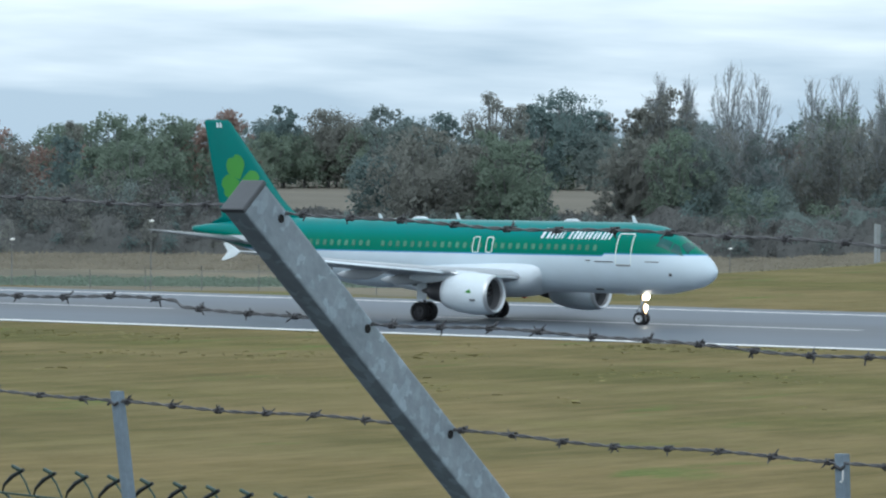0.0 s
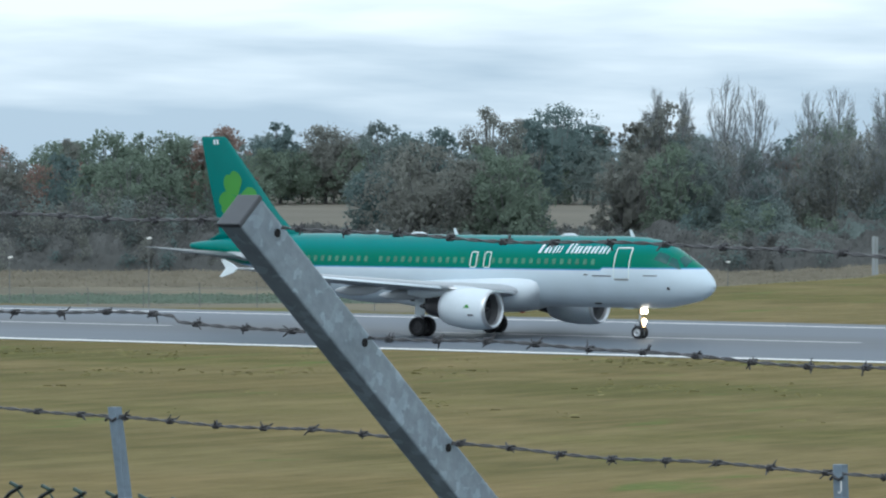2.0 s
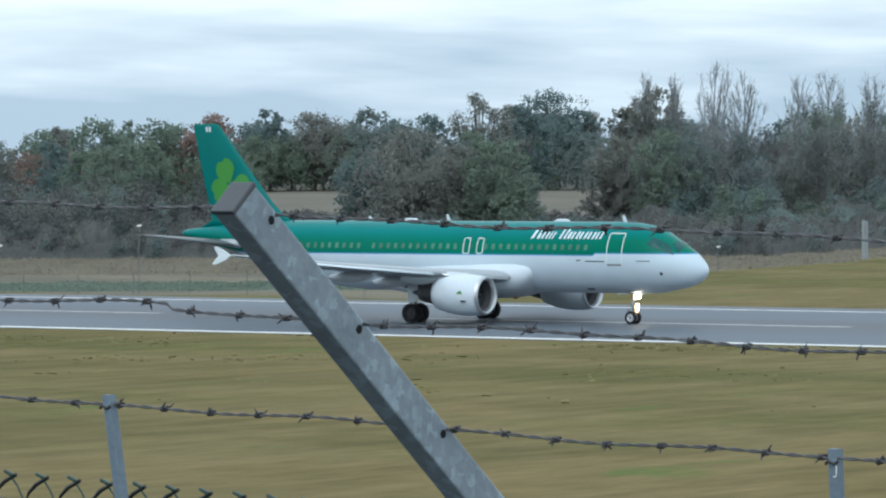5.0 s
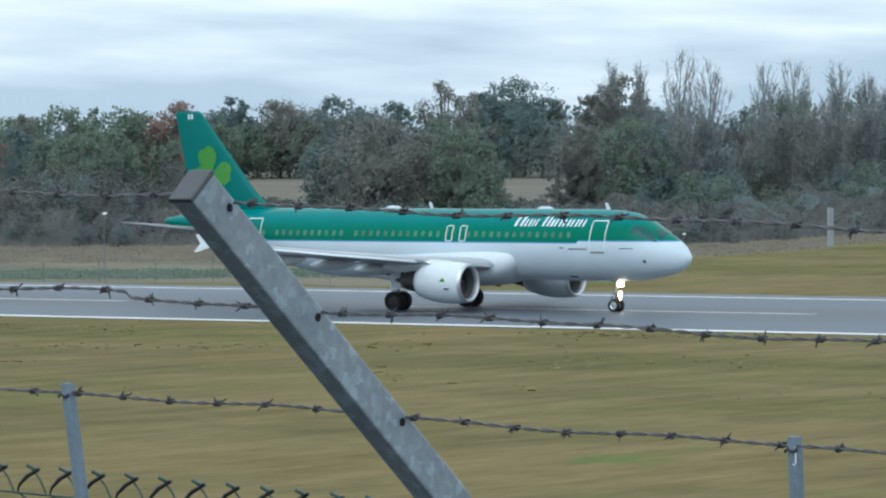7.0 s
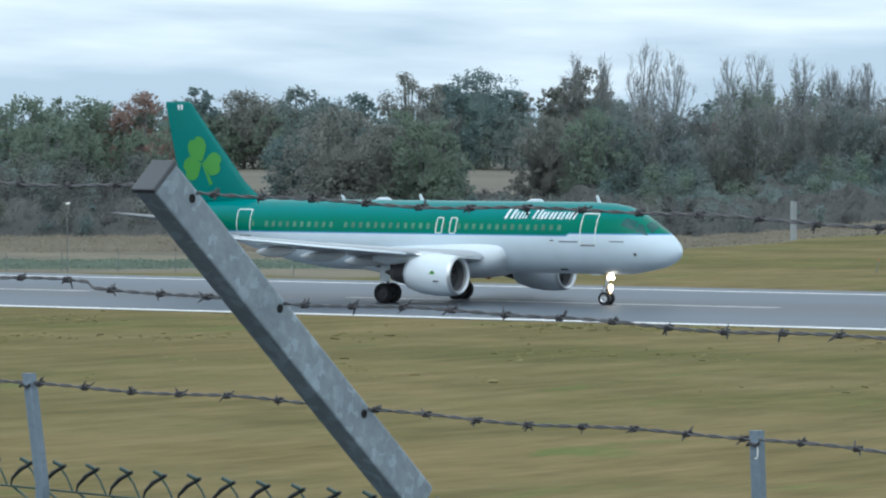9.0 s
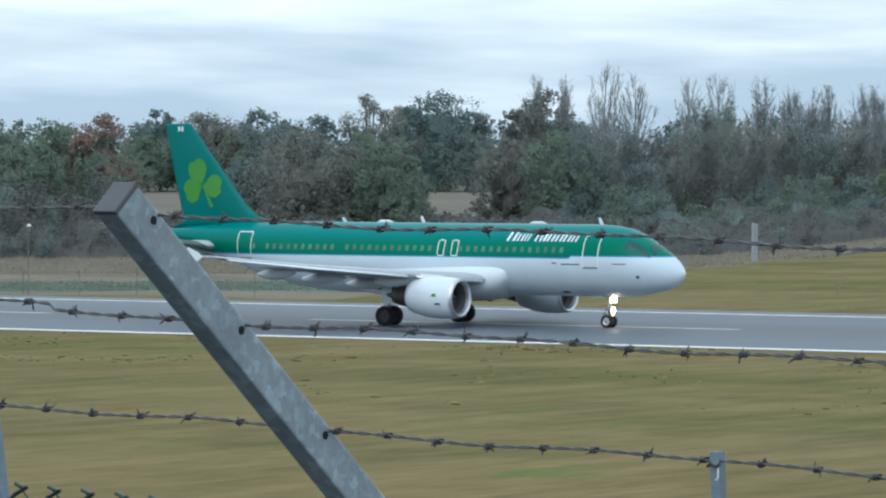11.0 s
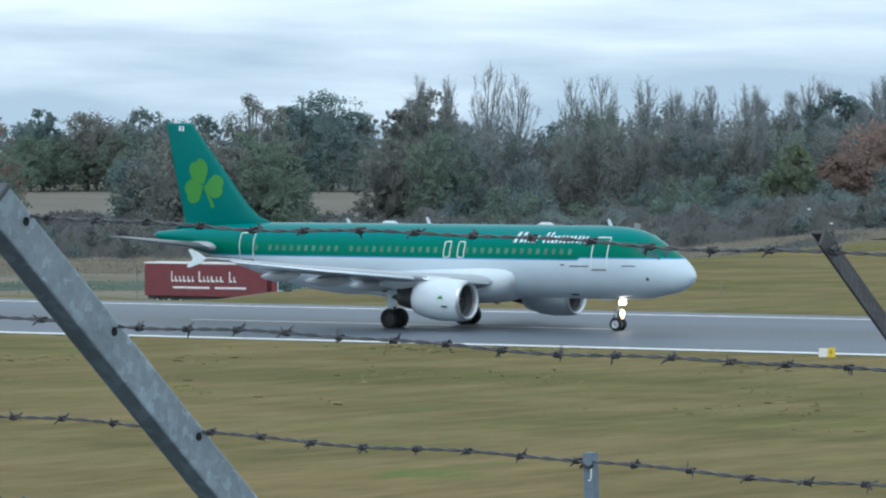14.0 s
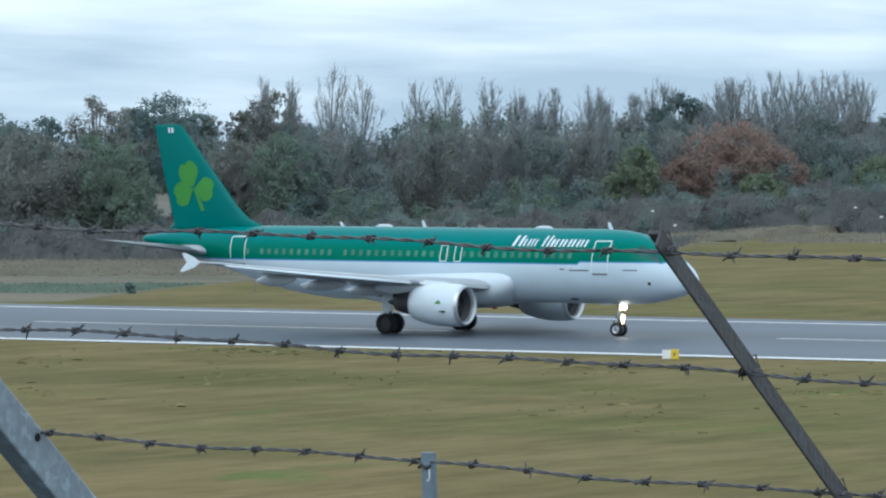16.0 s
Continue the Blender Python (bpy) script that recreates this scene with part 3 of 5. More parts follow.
        # tailplane
        part("tailplane", wing_shape([sec(-32.0, 0.7, 4.30, 3.6, .11, -7), sec(-34.95, 6.0, 4.98, 1.5, .09, -5), sec(-35.25, 6.22, 5.02, 1.2, .08, -5)]), tail_grey, plane, "grey tailplane", True)
        part("tailplane_root", wing_shape([sec(-32.05, 0.8, 4.36, 2.3, .24, -7), sec(-32.35, 1.45, 4.44, 2.0, .22, -7), sec(-32.7, 1.75, 4.48, 1.5, .14, -7)]), grey_paint, plane, "pale tailplane root fairing", True)

        # main gear
        gy = side * 3.795
        gear = part("main_gear_leg", tube(BM(), [(-17.71, gy, 0.55), (-17.71, gy, 1.4), (-17.6, gy * 1.0, 2.7)], [0.09, 0.10, 0.15], 12), leg_paint, plane, "grey main undercarriage leg", True)
        part("axle", tube(BM(), [(-17.71, gy - 0.6, 0.58), (-17.71, gy + 0.6, 0.58)], 0.08, 10), dark_metal, gear)
        part("side_stay", tube(BM(), [(-17.68, gy, 1.5), (-17.6, gy - side * 1.6, 2.4)], 0.06, 8), leg_paint, gear)
        part("torque_link", tube(BM(), [(-17.85, gy, 0.7), (-18.1, gy, 1.05), (-17.82, gy, 1.4)], 0.045, 8), dark_metal, gear)
        bm = BM()
        box(bm, (-18.05, gy + side * .28 - .02, 1.25), (-17.35, gy + side * .28 + .02, 2.55))
        part("gear_door", bevelled(bm, 0.015), white_paint, gear, "white undercarriage door")
        bm = BM()
        box(bm, (-18.6, min(gy, gy - side * 1.5), 2.05), (-16.9, max(gy + side * .5, gy - side * 1.5 + side * .1), 2.75))
        part("wheel_bay", bevelled(bm, 0.05), dark_metal, plane, "dark open wheel bay")
        for off in (-0.46, 0.46):
            WHEELS.append((wheel(plane, -17.71, gy + off, 0.58, 0.42, dark_metal), -17.71, gy + off, 0.58))

        # doors, exits, windows
        for s0, s1, z0, z1 in ((4.62, 5.68, 3.47, 5.30), (29.15, 30.30, 3.72, 5.32)):
            part("door_outline", flank_frame(s0, s1, z0, z1, 0.060, side), outline_paint, body, "pale outline of a cabin door")
            bm = BM()
            hull_patch(bm, [(s0 + .06, z0 - .05), (s0 + .06, z0 + .05), (s1 - .06, z0 + .05), (s1 - .06, z0 - .05)], side, 0.02, None, 3)
            part("door_sill", bm, tail_grey, body, "grey door sill")
        for s0 in (14.15, 15.1):
            part("exit_outline", flank_frame(s0 + .04, s0 + 0.52, 4.03, 4.97, 0.055, side), outline_paint, body, "pale outline of an overwing exit")
        wm = None
        for k in range(42):
            s = 7.1 + k * 0.533
            if any(abs(s - q - 0.28) < 0.2 for q in (14.15, 15.1)) or (k % 11 == 7 and k > 20):
                continue
            bm = BM()
            quad_patch(bm, [on_body(s + dx, z, 0.014, side) for dx, z in ((-.10, 4.30), (.10, 4.30), (.125, 4.36), (.125, 4.56), (.10, 4.62), (-.10, 4.62), (-.125, 4.56), (-.125, 4.36))])
            part("cabin_window", bm, window_mat, body)
        # cockpit panes
        for q in (((1.40, 42), (1.92, 58), (1.88, 84), (1.38, 84)), ((1.60, 31), (2.30, 30), (2.28, 53), (1.97, 53)), ((2.38, 30), (3.18, 30), (3.02, 49), (2.36, 53))):
            bm = BM()
            hull_patch(bm, q, side, 0.02, on_round)
            part("cockpit_window", bm, cockpit_glass, body, "dark cockpit pane")
        # small dark service ports and static plates on the nose
        for s, z, w, h in ((2.25, 2.98, .16, .16), (7.3, 2.05, .5, .10), (3.3, 3.70, .85, .05), (6.45, 3.66, 1.25, .06), (7.55, 3.72, .3, .06)):
            bm = BM()
            hull_patch(bm, [(s + dx * w / 2, z + dz * h / 2) for dx, dz in ((-1, -1), (1, -1), (1, 1), (-1, 1))], side, 0.014, None, 4)
            part("service_panel", bm, dark_metal, body)
        # the operator's name in plain slanted strokes, white
        s = 11.0
        for k, (w, h) in enumerate(((.60, .58), (.42, .40), (.32, .40), (.22, 0), (.46, .58), (.18, .40), (.46, .40), (.46, .40), (.46, .40), (.42, .40))):
            if side > 0:
                continue
            if h:
                bm = BM()
                lean = 0.28
                z0 = 4.94
                def stroke(s0, s1, za, zb):
                    hull_patch(bm, [(s0 - lean * (za - z0), za), (s0 - lean * (zb - z0), zb), (s1 - lean * (zb - z0), zb), (s1 - lean * (za - z0), za)], side)
                for a, b in ((0, .30), (.66, .96)) if w > .2 else ((0, 1.0),):
                    stroke(s - w * a, s - w * b, z0, z0 + h)
                part("lettering_bar", bm, white_paint, body, "white slanted lettering stroke")
            s -= w + 0.09

    # fin with its dorsal fillet
    bm = BM()
    prof = ((5.4, -28.7, 7.6, .05), (5.86, -28.9, 6.5, .08), (6.25, -29.95, 5.5, .10), (7.0, -30.8, 4.85, .11), (9.0, -32.5, 3.65, .10), (11.6, -34.72, 2.0, .10), (11.76, -34.95, 1.72, .06))
    rings(bm, [[(x + px, pz / 1.1 if pz > 0 else pz / 0.9, z) for px, pz in foil(c, t)] for z, x, c, t in prof])

    def fin_half(x, z):
        for a, b in zip(prof, prof[1:]):
            if a[0] <= z <= b[0]:
                f = (z - a[0]) / (b[0] - a[0])
                le, c, t = (a[i] + (b[i] - a[i]) * f for i in (1, 2, 3))
                q = max(0.002, min(1, (le - x) / c))
                return 5 * t * c * (0.2969 * math.sqrt(q) - 0.126 * q - 0.3516 * q * q + 0.2843 * q ** 3 - 0.1015 * q ** 4)
        return 0.05
    bmesh.ops.recalc_face_normals(bm, faces=bm.faces)
    fin = part("fin", bm, green_paint, plane, "green tail fin", True)
    for side in (-1, 1):
        cx, cz = -33.80, 8.05
        for ang, size, wide in ((25, 1.62, 1.34), (112, 1.50, 1.38), (-94, 1.40, 1.32)):
            bm = BM()
            ring = heart(cx, cz, size, wide, ang)
            mid = (sum(p[0] for p in ring) / len(ring), sum(p[1] for p in ring) / len(ring))
            rows = []
            for k in (1.0, 0.75, 0.5, 0.25):
                rows.append([bm.verts.new((x, side * (fin_half(x, z) + 0.025), z)) for x, z in [(mid[0] + (p[0] - mid[0]) * k, mid[1] + (p[1] - mid[1]) * k) for p in ring]])
            hub = bm.verts.new((mid[0], side * (fin_half(*mid) + 0.025), mid[1]))
            m = len(ring)
            for i in range(m):
                j = (i + 1) % m
                for ra, rb in zip(rows, rows[1:]):
                    bm.faces.new((ra[i], ra[j], rb[j], rb[i]))
                bm.faces.new((rows[-1][i], rows[-1][j], hub))
            part("clover_leaf", bm, clover_paint, fin, "bright green clover leaf")
        bm = BM()
        quad_patch(bm, [(x, side * (fin_half(x, z) + 0.02), z) for x, z in ((cx - .06, cz), (cx + .10, cz), (cx + .82, cz - 1.25), (cx + .58, cz - 1.36))])
        part("clover_stem", bm, clover_paint, fin, "bright green clover stem")
        for dx in (0, .24):
            bm = BM()
            quad_patch(bm, [(x + dx, side * (fin_half(x + dx, z) + .015), z) for x, z in ((-35.72, 11.28), (-35.56, 11.28), (-35.59, 11.58), (-35.75, 11.58))])
            part("mark_bar", bm, white_paint, fin, "small white bar")

    # aerials and beacon
    for s, h in ((5.4, .42), (17.7, .42), (23.3, .30)):
        bm = BM()
        rings(bm, [[(-s - a - k * .22, b * .02, 5.88 + h * k) for a, b in ((0, 0), (.12, 1), (.3 * (1 - .4 * k), 0), (.12, -1))] for k in (0, 1)])
        part("blade_aerial", bm, white_paint, plane, "white blade aerial")
    for s in (9.9, 20.6):
        part("aerial_fairing", tube(BM(), [(-s + .6, 0, 5.90), (-s + .3, 0, 5.95), (-s - .3, 0, 5.95), (-s - .6, 0, 5.90)], [.03, .12, .12, .03], 10), white_paint, plane, "", True)

    part("belly_beacon", lathe(BM(), [(.16, .01), (.13, .09), (0, .12), (-.13, .09), (-.16, .01)], 14, pose(-13.2, 0, 1.47)), rust_red, plane, "small red beacon lens", True)
    # nose gear with its lights
    gear = part("nose_gear_leg", tube(BM(), [(-5.07, 0, 0.35), (-5.07, 0, 1.1), (-4.95, 0, 2.0)], [.06, .075, .11], 12), bare_metal, plane, "metal nose undercarriage leg", True)
    part("axle", tube(BM(), [(-5.07, -.33, .38), (-5.07, .33, .38)], .05, 10), dark_metal, gear)
    part("torque_link", tube(BM(), [(-5.2, 0, .5), (-5.4, 0, .8), (-5.18, 0, 1.1)], .035, 8), dark_metal, gear)
    for y in (-.42, .42):
        bm = BM()
        box(bm, (-5.9, y - .015, 1.74), (-5.2, y + .015, 2.0))
        part("gear_door", bevelled(bm, .01), white_paint, gear, "white nose gear door")
    # lenses widened and ringed with a warm glow that stands in for bloom
    for y, z, r, mt in ((-.2, 1.60, .18, lamp_white), (.2, 1.60, .18, lamp_white), (0, 1.00, .23, lamp_white), (-.02, .74, .08, lamp_soft)):
        lens = part("landing_light", lathe(BM(), [(.12, .01), (.10, r * .55), (.06, r * .8)], 20, pose(-4.82, y, z), caps=True), mt, gear, "lit landing light", True)
        part("bloom_ring", lathe(BM(), [(.06, r * .8), (.03, r * .94), (-.01, r)], 20, pose(-4.82, y, z)), lamp_soft, lens, "warm glowing ring added for the lamp's bloom", True)
        part("lamp_housing", lathe(BM(), [(-.012, r * 1.04), (-.06, r), (-.15, r * .6), (-.20, r * .2)], 20, pose(-4.82, y, z), caps=True), dark_metal, lens, "dark lamp housing", True)
    for y in (-.25, .25):
        WHEELS.append((wheel(plane, -5.07, y, .38, .22, bare_metal), -5.07, y, .38))
    return plane


plane = build_plane()


# ---------------------------------------------------------------- the perimeter fence before the eye
def zinc(name):
    """Hot-dipped zinc: flakes of spangle, some pale, under a dull grey bloom."""
    m = mat(name, (0.225, 0.275, 0.315), 0.5, metal=0.25, var=0.12, scale=6, fine=40, bump=0.12, tint=(0.27, 0.322, 0.36))
    nt = m.node_tree
    b = nt.nodes["Principled BSDF"]
    src = b.inputs["Base Color"].links[0].from_socket
    tc, wob, vor = nt.nodes.new("ShaderNodeTexCoord"), nt.nodes.new("ShaderNodeTexNoise"), nt.nodes.new("ShaderNodeTexVoronoi")
    wob.inputs["Scale"].default_value, wob.inputs["Detail"].default_value = 55, 4
    nt.links.new(tc.outputs["Object"], wob.inputs["Vector"])
    add = nt.nodes.new("ShaderNodeMix")
    add.data_type, add.blend_type = "RGBA", "ADD"
    add.inputs["Factor"].default_value = 0.028
    nt.links.new(tc.outputs["Object"], add.inputs["A"])
    nt.links.new(wob.outputs["Color"], add.inputs["B"])
    vor.inputs["Scale"].default_value = 50
    nt.links.new(add.outputs["Result"], vor.inputs["Vector"])
    flake = nt.nodes.new("ShaderNodeValToRGB")
    flake.color_ramp.elements[0].position, flake.color_ramp.elements[1].position = 0.62, 0.95
    flake.color_ramp.elements[0].color, flake.color_ramp.elements[1].color = (0.95, 0.95, 0.95, 1), (1.30, 1.32, 1.34, 1)
    sep = nt.nodes.new("ShaderNodeSeparateColor")
    nt.links.new(vor.outputs["Color"], sep.inputs[0])
    nt.links.new(sep.outputs[0], flake.inputs[0])
    mul = nt.nodes.new("ShaderNodeMix")
    mul.data_type, mul.blend_type = "RGBA", "MULTIPLY"
    mul.inputs["Factor"].default_value = 1.0
    nt.links.new(src, mul.inputs["A"])
    nt.links.new(flake.outputs[0], mul.inputs["B"])
    nt.links.new(mul.outputs["Result"], b.inputs["Base Color"])
    return m


galvanised = zinc("galvanised_steel")
dull_steel = mat("dull_steel", (0.085, 0.085, 0.09), 0.6, metal=0.2, var=0.25, scale=8, fine=60, bump=0.2)
post_blue = mat("weathered_post", (0.165, 0.215, 0.26), 0.6, metal=0.2, var=0.2, scale=10, fine=70, bump=0.2)
wire_steel = mat("wire_steel", (0.125, 0.125, 0.13), 0.5, metal=0.6, var=0.3, scale=30, fine=150)
barb_steel = mat("barb_steel", (0.065, 0.065, 0.07), 0.55, metal=0.5, var=0.3, scale=40, fine=200)
cap_plastic = mat("cap_plastic", (0.060, 0.066, 0.076), 0.45, var=0.12, scale=20, fine=90)
hole_dark = mat("hole_dark", (0.008, 0.008, 0.009), 0.9, var=0.1)
mesh_green = mat("mesh_coating", (0.030, 0.065, 0.055), 0.45, var=0.3, scale=20, fine=120)
mesh_dark = mat("mesh_strand_dark", (0.012, 0.016, 0.016), 0.5, var=0.3, scale=20, fine=120)

NEAR = Vector((-1.206, 9.935, 9.791))          # the lowest hole of the near arm
FALL = -0.034                                  # the fence runs slightly downhill
TOWARD = -V                                    # towards the eye
ALONG = (U + Vector((0, 0, FALL)))


def fence_at(u, n, z):
    return NEAR + ALONG * u + TOWARD * n + Vector((0, 0, z))


AXIS = (TOWARD * 0.549 + Vector((0, 0, 0.430))).normalized()
BACK = (TOWARD * -0.430 + Vector((0, 0, 0.549))).normalized()
FOOT_Z = 7.9


def arm_space(u, n=0.549, z=0.430):
    """x along the arm, y across it (against the run of the fence), z its back; origin at the lowest hole."""
    m = Matrix.Identity(4)
    axis = (TOWARD * n + Vector((0, 0, z))).normalized()
    back = (TOWARD * -z + Vector((0, 0, n))).normalized()
    for i, c in enumerate((axis, -U, back)):
        m.col[i] = (*c, 0)
    m.translation = fence_at(u, 0, 0)
    return m


def skew(bm):
    """The upper end is cut slightly out of square."""
    for v in bm.verts:
        if v.co.x > 0.5:
            v.co.x += 0.22 * (0.022 - v.co.z)


def build_near_post():
    post = new("fence_post")
    tagged(post, "galvanised box-section fence post with cranked arm and black end cap", "fence post")
    post.matrix_basis = arm_space(0)
    bm = box(BM(), (-0.285, 0.0, -0.0590), (0.776, 0.050, 0.022))
    skew(bm)
    arm = part("arm", bevelled(bm, 0.005), galvanised, post, "mottled galvanised leaning arm")
    bm = box(BM(), (0.773, -0.002, -0.0605), (0.785, 0.052, 0.0238))
    skew(bm)
    part("end_cap", bevelled(bm, 0.003), cap_plastic, arm, "dark plastic end cap")
    for x in (0.0, 0.349, 0.697):
        bm = tube(BM(), [(x, 0.002, 0.0), (x, -0.0015, 0.0)], 0.0085, 20)
        part("bolt_hole", bm, hole_dark, arm, "dark drilled hole")
    # upright below the crank
    base = fence_at(0, -0.215, -0.19)
    inv = arm_space(0).inverted()
    bm = BM()
    top = base
    box(bm, (-0.058, -0.040, -(top.z - FOOT_Z)), (0.0, 0.036, 0.0), Matrix.Translation(top) @ Matrix.Rotation(-LIE, 4, "Z"))
    bm.transform(inv)
    part("upright", bevelled(bm, 0.004), galvanised, post, "galvanised upright")


def build_angle_post(u, z, label):
    post = new("fence_post")
    tagged(post, label, "fence post")
    post.matrix_basis = Matrix.Translation((0, 0, z - FALL * u)) @ arm_space(u, 0.642, 0.449)
    bm = box(BM(), (-0.30, -0.001, -0.022), (0.808, 0.004, 0.014))
    part("arm", bevelled(bm, 0.0015, 1), dull_steel, post, "dark steel angle arm")
    bm = box(BM(), (-0.30, 0.0045, 0.007), (0.800, 0.030, 0.014))
    part("arm_flange", bevelled(bm, 0.0015, 1), dull_steel, post)
    for x in (0.0, 0.405, 0.783):
        bm = tube(BM(), [(x, -0.006, -0.012), (x - .012, -0.008, 0.004), (x + .012, -0.006, 0.016), (x, 0.008, 0.018)], 0.0022, 6)
        part("wire_tie", bm, wire_steel, post)
    inv = post.matrix_basis.inverted()
    bm = BM()
    top = post.matrix_basis @ Vector((-0.29, 0, 0))
    box(bm, (-0.04, -0.004, -(top.z - FOOT_Z)), (0.0, 0.036, 0.02), Matrix.Translation(top) @ Matrix.Rotation(-LIE, 4, "Z"))
    bm.transform(inv)
    part("upright", bm, dull_steel, post)


def build_stay(u, z_top, lean, label, staple=True):
    """A slim intermediate stake with the lowest wire tied across it."""
    stake = new("fence_stake")
    tagged(stake, label, "fence stake", "intermediate stakes of the fence")
    stake.matrix_basis = Matrix.Translation(fence_at(u, -0.016, z_top)) @ Matrix.Rotation(-LIE, 4, "Z")
    bm = BM()
    ln = 1.85
    w = 0.0102
    loops = []
    for k in range(9):
        f = k / 8
        x = lean * 0.20 * min(1, f * ln / 0.22) + 0.002 * math.sin(7 * f)
        loops.append([(x + a * w, b * w, -ln * f) for a, b in ((-1, -1), (-.8, -1.15), (.8, -1.15), (1, -1), (1, 1), (-1, 1))])
    rings(bm, loops)
    bmesh.ops.recalc_face_normals(bm, faces=bm.faces)
    part("stake_bar", bm, post_blue, stake, "blue-grey weathered steel bar")
    if staple:
        bm = tube(BM(), [(.010, -.0130, -.030), (.010, -.0130, -.048), (.008, -.0130, -.052), (.004, -.0130, -.051)], .0014, 6)
        part("staple", bm, line_paint, stake, "pale wire staple")
    bm = tube(BM(), [(-.014, -.0125, -.028), (-.006, -.0150, -.022), (.006, -.0150, -.028), (.014, -.0125, -.022)], .003, 6)
    part("tie", bm, barb_steel, stake)


def build_wire(name, a, b, u0, u1, seed, first, gap, dips):
    """Two strands twisted together, with a four-point barb every hand's width. a, b: offsets at the two posts."""
    rnd = random.Random(seed)
    wire = new("barbed_wire")
    tagged(wire, "taut rusty two-strand barbed wire along the fence", "barbed wire", "strands of the fence")

    def at(u):
        f = u / 1.78
        n, z = a[0] + (b[0] - a[0]) * f, a[1] + (b[1] - a[1]) * f
        z -= FALL * u
        z += 0.0035 * math.sin(u * 6.1 + seed) + 0.002 * math.sin(u * 13.7 + 2 * seed)
        for c, w, h in dips:
            z += h * blend(u, c, c + w)
        return fence_at(u, n, z)
    step = 0.006
    us = [u0 + step * i for i in range(int((u1 - u0) / step))]
    for s in (0, 1):
        pts = []
        for u in us:
            t = u * 2 * math.pi / 0.085 + s * math.pi
            pts.append(at(u) + BACK * 0.0023 * math.cos(t) + TOWARD * 0.0023 * math.sin(t))
        part("strand", tube(BM(), pts, 0.0020, 6), wire_steel, wire, "", True)
    u = first
    while u < u1:
        if u > u0:
            c = at(u)
            bm = BM()
            # the coil round the strands
            coil = []
            for k in range(25):
                t = k / 24 * 4.2 * math.pi + rnd.random() * 0.1
                coil.append(c + U * (k / 24 - 0.5) * rnd.uniform(0.013, 0.017) + BACK * 0.0056 * math.cos(t) + TOWARD * 0.0056 * math.sin(t))
            tube(bm, coil, 0.0024, 5)
            for k in range(2 + (rnd.random() < .7)):
                ang = rnd.uniform(0, 6.28)
                d = (BACK * math.cos(ang) + TOWARD * 0.4 * math.sin(ang) + U * rnd.uniform(-0.8, 0.8)).normalized()
                s = c + U * rnd.uniform(-0.009, 0.009)
                tube(bm, [s + d * 0.004, s + d * 0.013, s + d * rnd.uniform(0.013, 0.021)], [0.0019, 0.0017, 0.0006], 5)
            part("barb", bm, barb_steel, wire)
        u += gap * rnd.uniform(0.95, 1.06)


def build_chain_link():
    """Woven wire with its upper ends twisted to points, hung on a line wire."""
    fence = new("chain_link_fence")
    tagged(fence, "dark green coated chain link mesh with knuckled points", "fence")
    pitch, tilt = 0.0895, -0.037
    n0 = -0.20

    def at(u, z, n=0.0):
        return fence_at(u, n0 + n, z + (tilt - FALL) * u)
    top = -0.186
    low = FOOT_Z - NEAR.z + 0.05
    rows = int((top - low) / (pitch * 0.5))
    for k in range(-26, 30):
        u = k * pitch + 0.045
        bm = BM()
        pts = []
        for j in range(rows + 1):
            z = top - 0.048 - j * pitch * 0.5
            side = 0.5 if j % 2 else -0.5
            pts.append(at(u + side * pitch * 0.96, z, 0.004 * (1 if j % 2 else -1)))
        tube(bm, pts, 0.0030, 5)
        part("mesh_strand", bm, mesh_green, fence)
        # the two ends of neighbouring strands run up, cross and are twisted
        bm = BM()
        tube(bm, [at(u - .46 * pitch, top - .052), at(u - .40 * pitch, top - .034), at(u - .16 * pitch, top - .014), at(u + .02, top + .004)], [.0024, .0034, .0048, .0040], 6)
        part("mesh_point", bm, mesh_dark, fence)
        bm = BM()
        tube(bm, [at(u + .46 * pitch, top - .052), at(u + .26 * pitch, top - .020), at(u - .004, top + .008)], .0022, 5)
        tube(bm, [at(u - .010, top + .010, .003), at(u + .014, top + .002, .003)], .0042, 6)
        part("mesh_knuckle", bm, mesh_green, fence)
    pts = [at(-2.4 + 0.2 * i, top - 0.050, 0.004) for i in range(26)]
    part("line_wire", tube(BM(), pts, 0.0024, 6), mesh_green, fence, "", True)


build_near_post()
build_angle_post(1.767, -0.039, "dark steel angle fence post with cranked arm and tied wires")
build_stay(-0.866, 0.055 - FALL * -0.866, 0.17, "slim blue-grey steel stake, top leaning, wire tied across", False)
build_stay(0.894, -0.002 - FALL * 0.894, 0.04, "slim blue-grey steel stake with a wire staple")
build_wire("low", (-.012, .001), (-.004, -.057), -2.2, 4.2, 3, -1.93, 0.122, ((-1.25, 0.38, 0.008),))
build_wire("mid", (.262, .225), (.339, .176), -2.2, 4.2, 5, -2.02, 0.122, ((-1.4, 0.85, 0.015), (-0.505, 0.02, -0.011)))
build_wire("top", (.535, .446), (.642, .403), -2.2, 4.2, 8, -2.05, 0.122, ((-0.05, 0.05, -0.009),))
build_chain_link()


# ---------------------------------------------------------------- woods beyond the airfield
bark = mat("bark", (0.16, 0.165, 0.165), 0.9, var=0.25, scale=1.5, fine=9)
# twigs made paler than wood: distance haze put into their colour
hazed_twigs = mat("twigs", (0.27, 0.295, 0.305), 0.9, var=0.2, scale=0.6, fine=5, island=0.4)


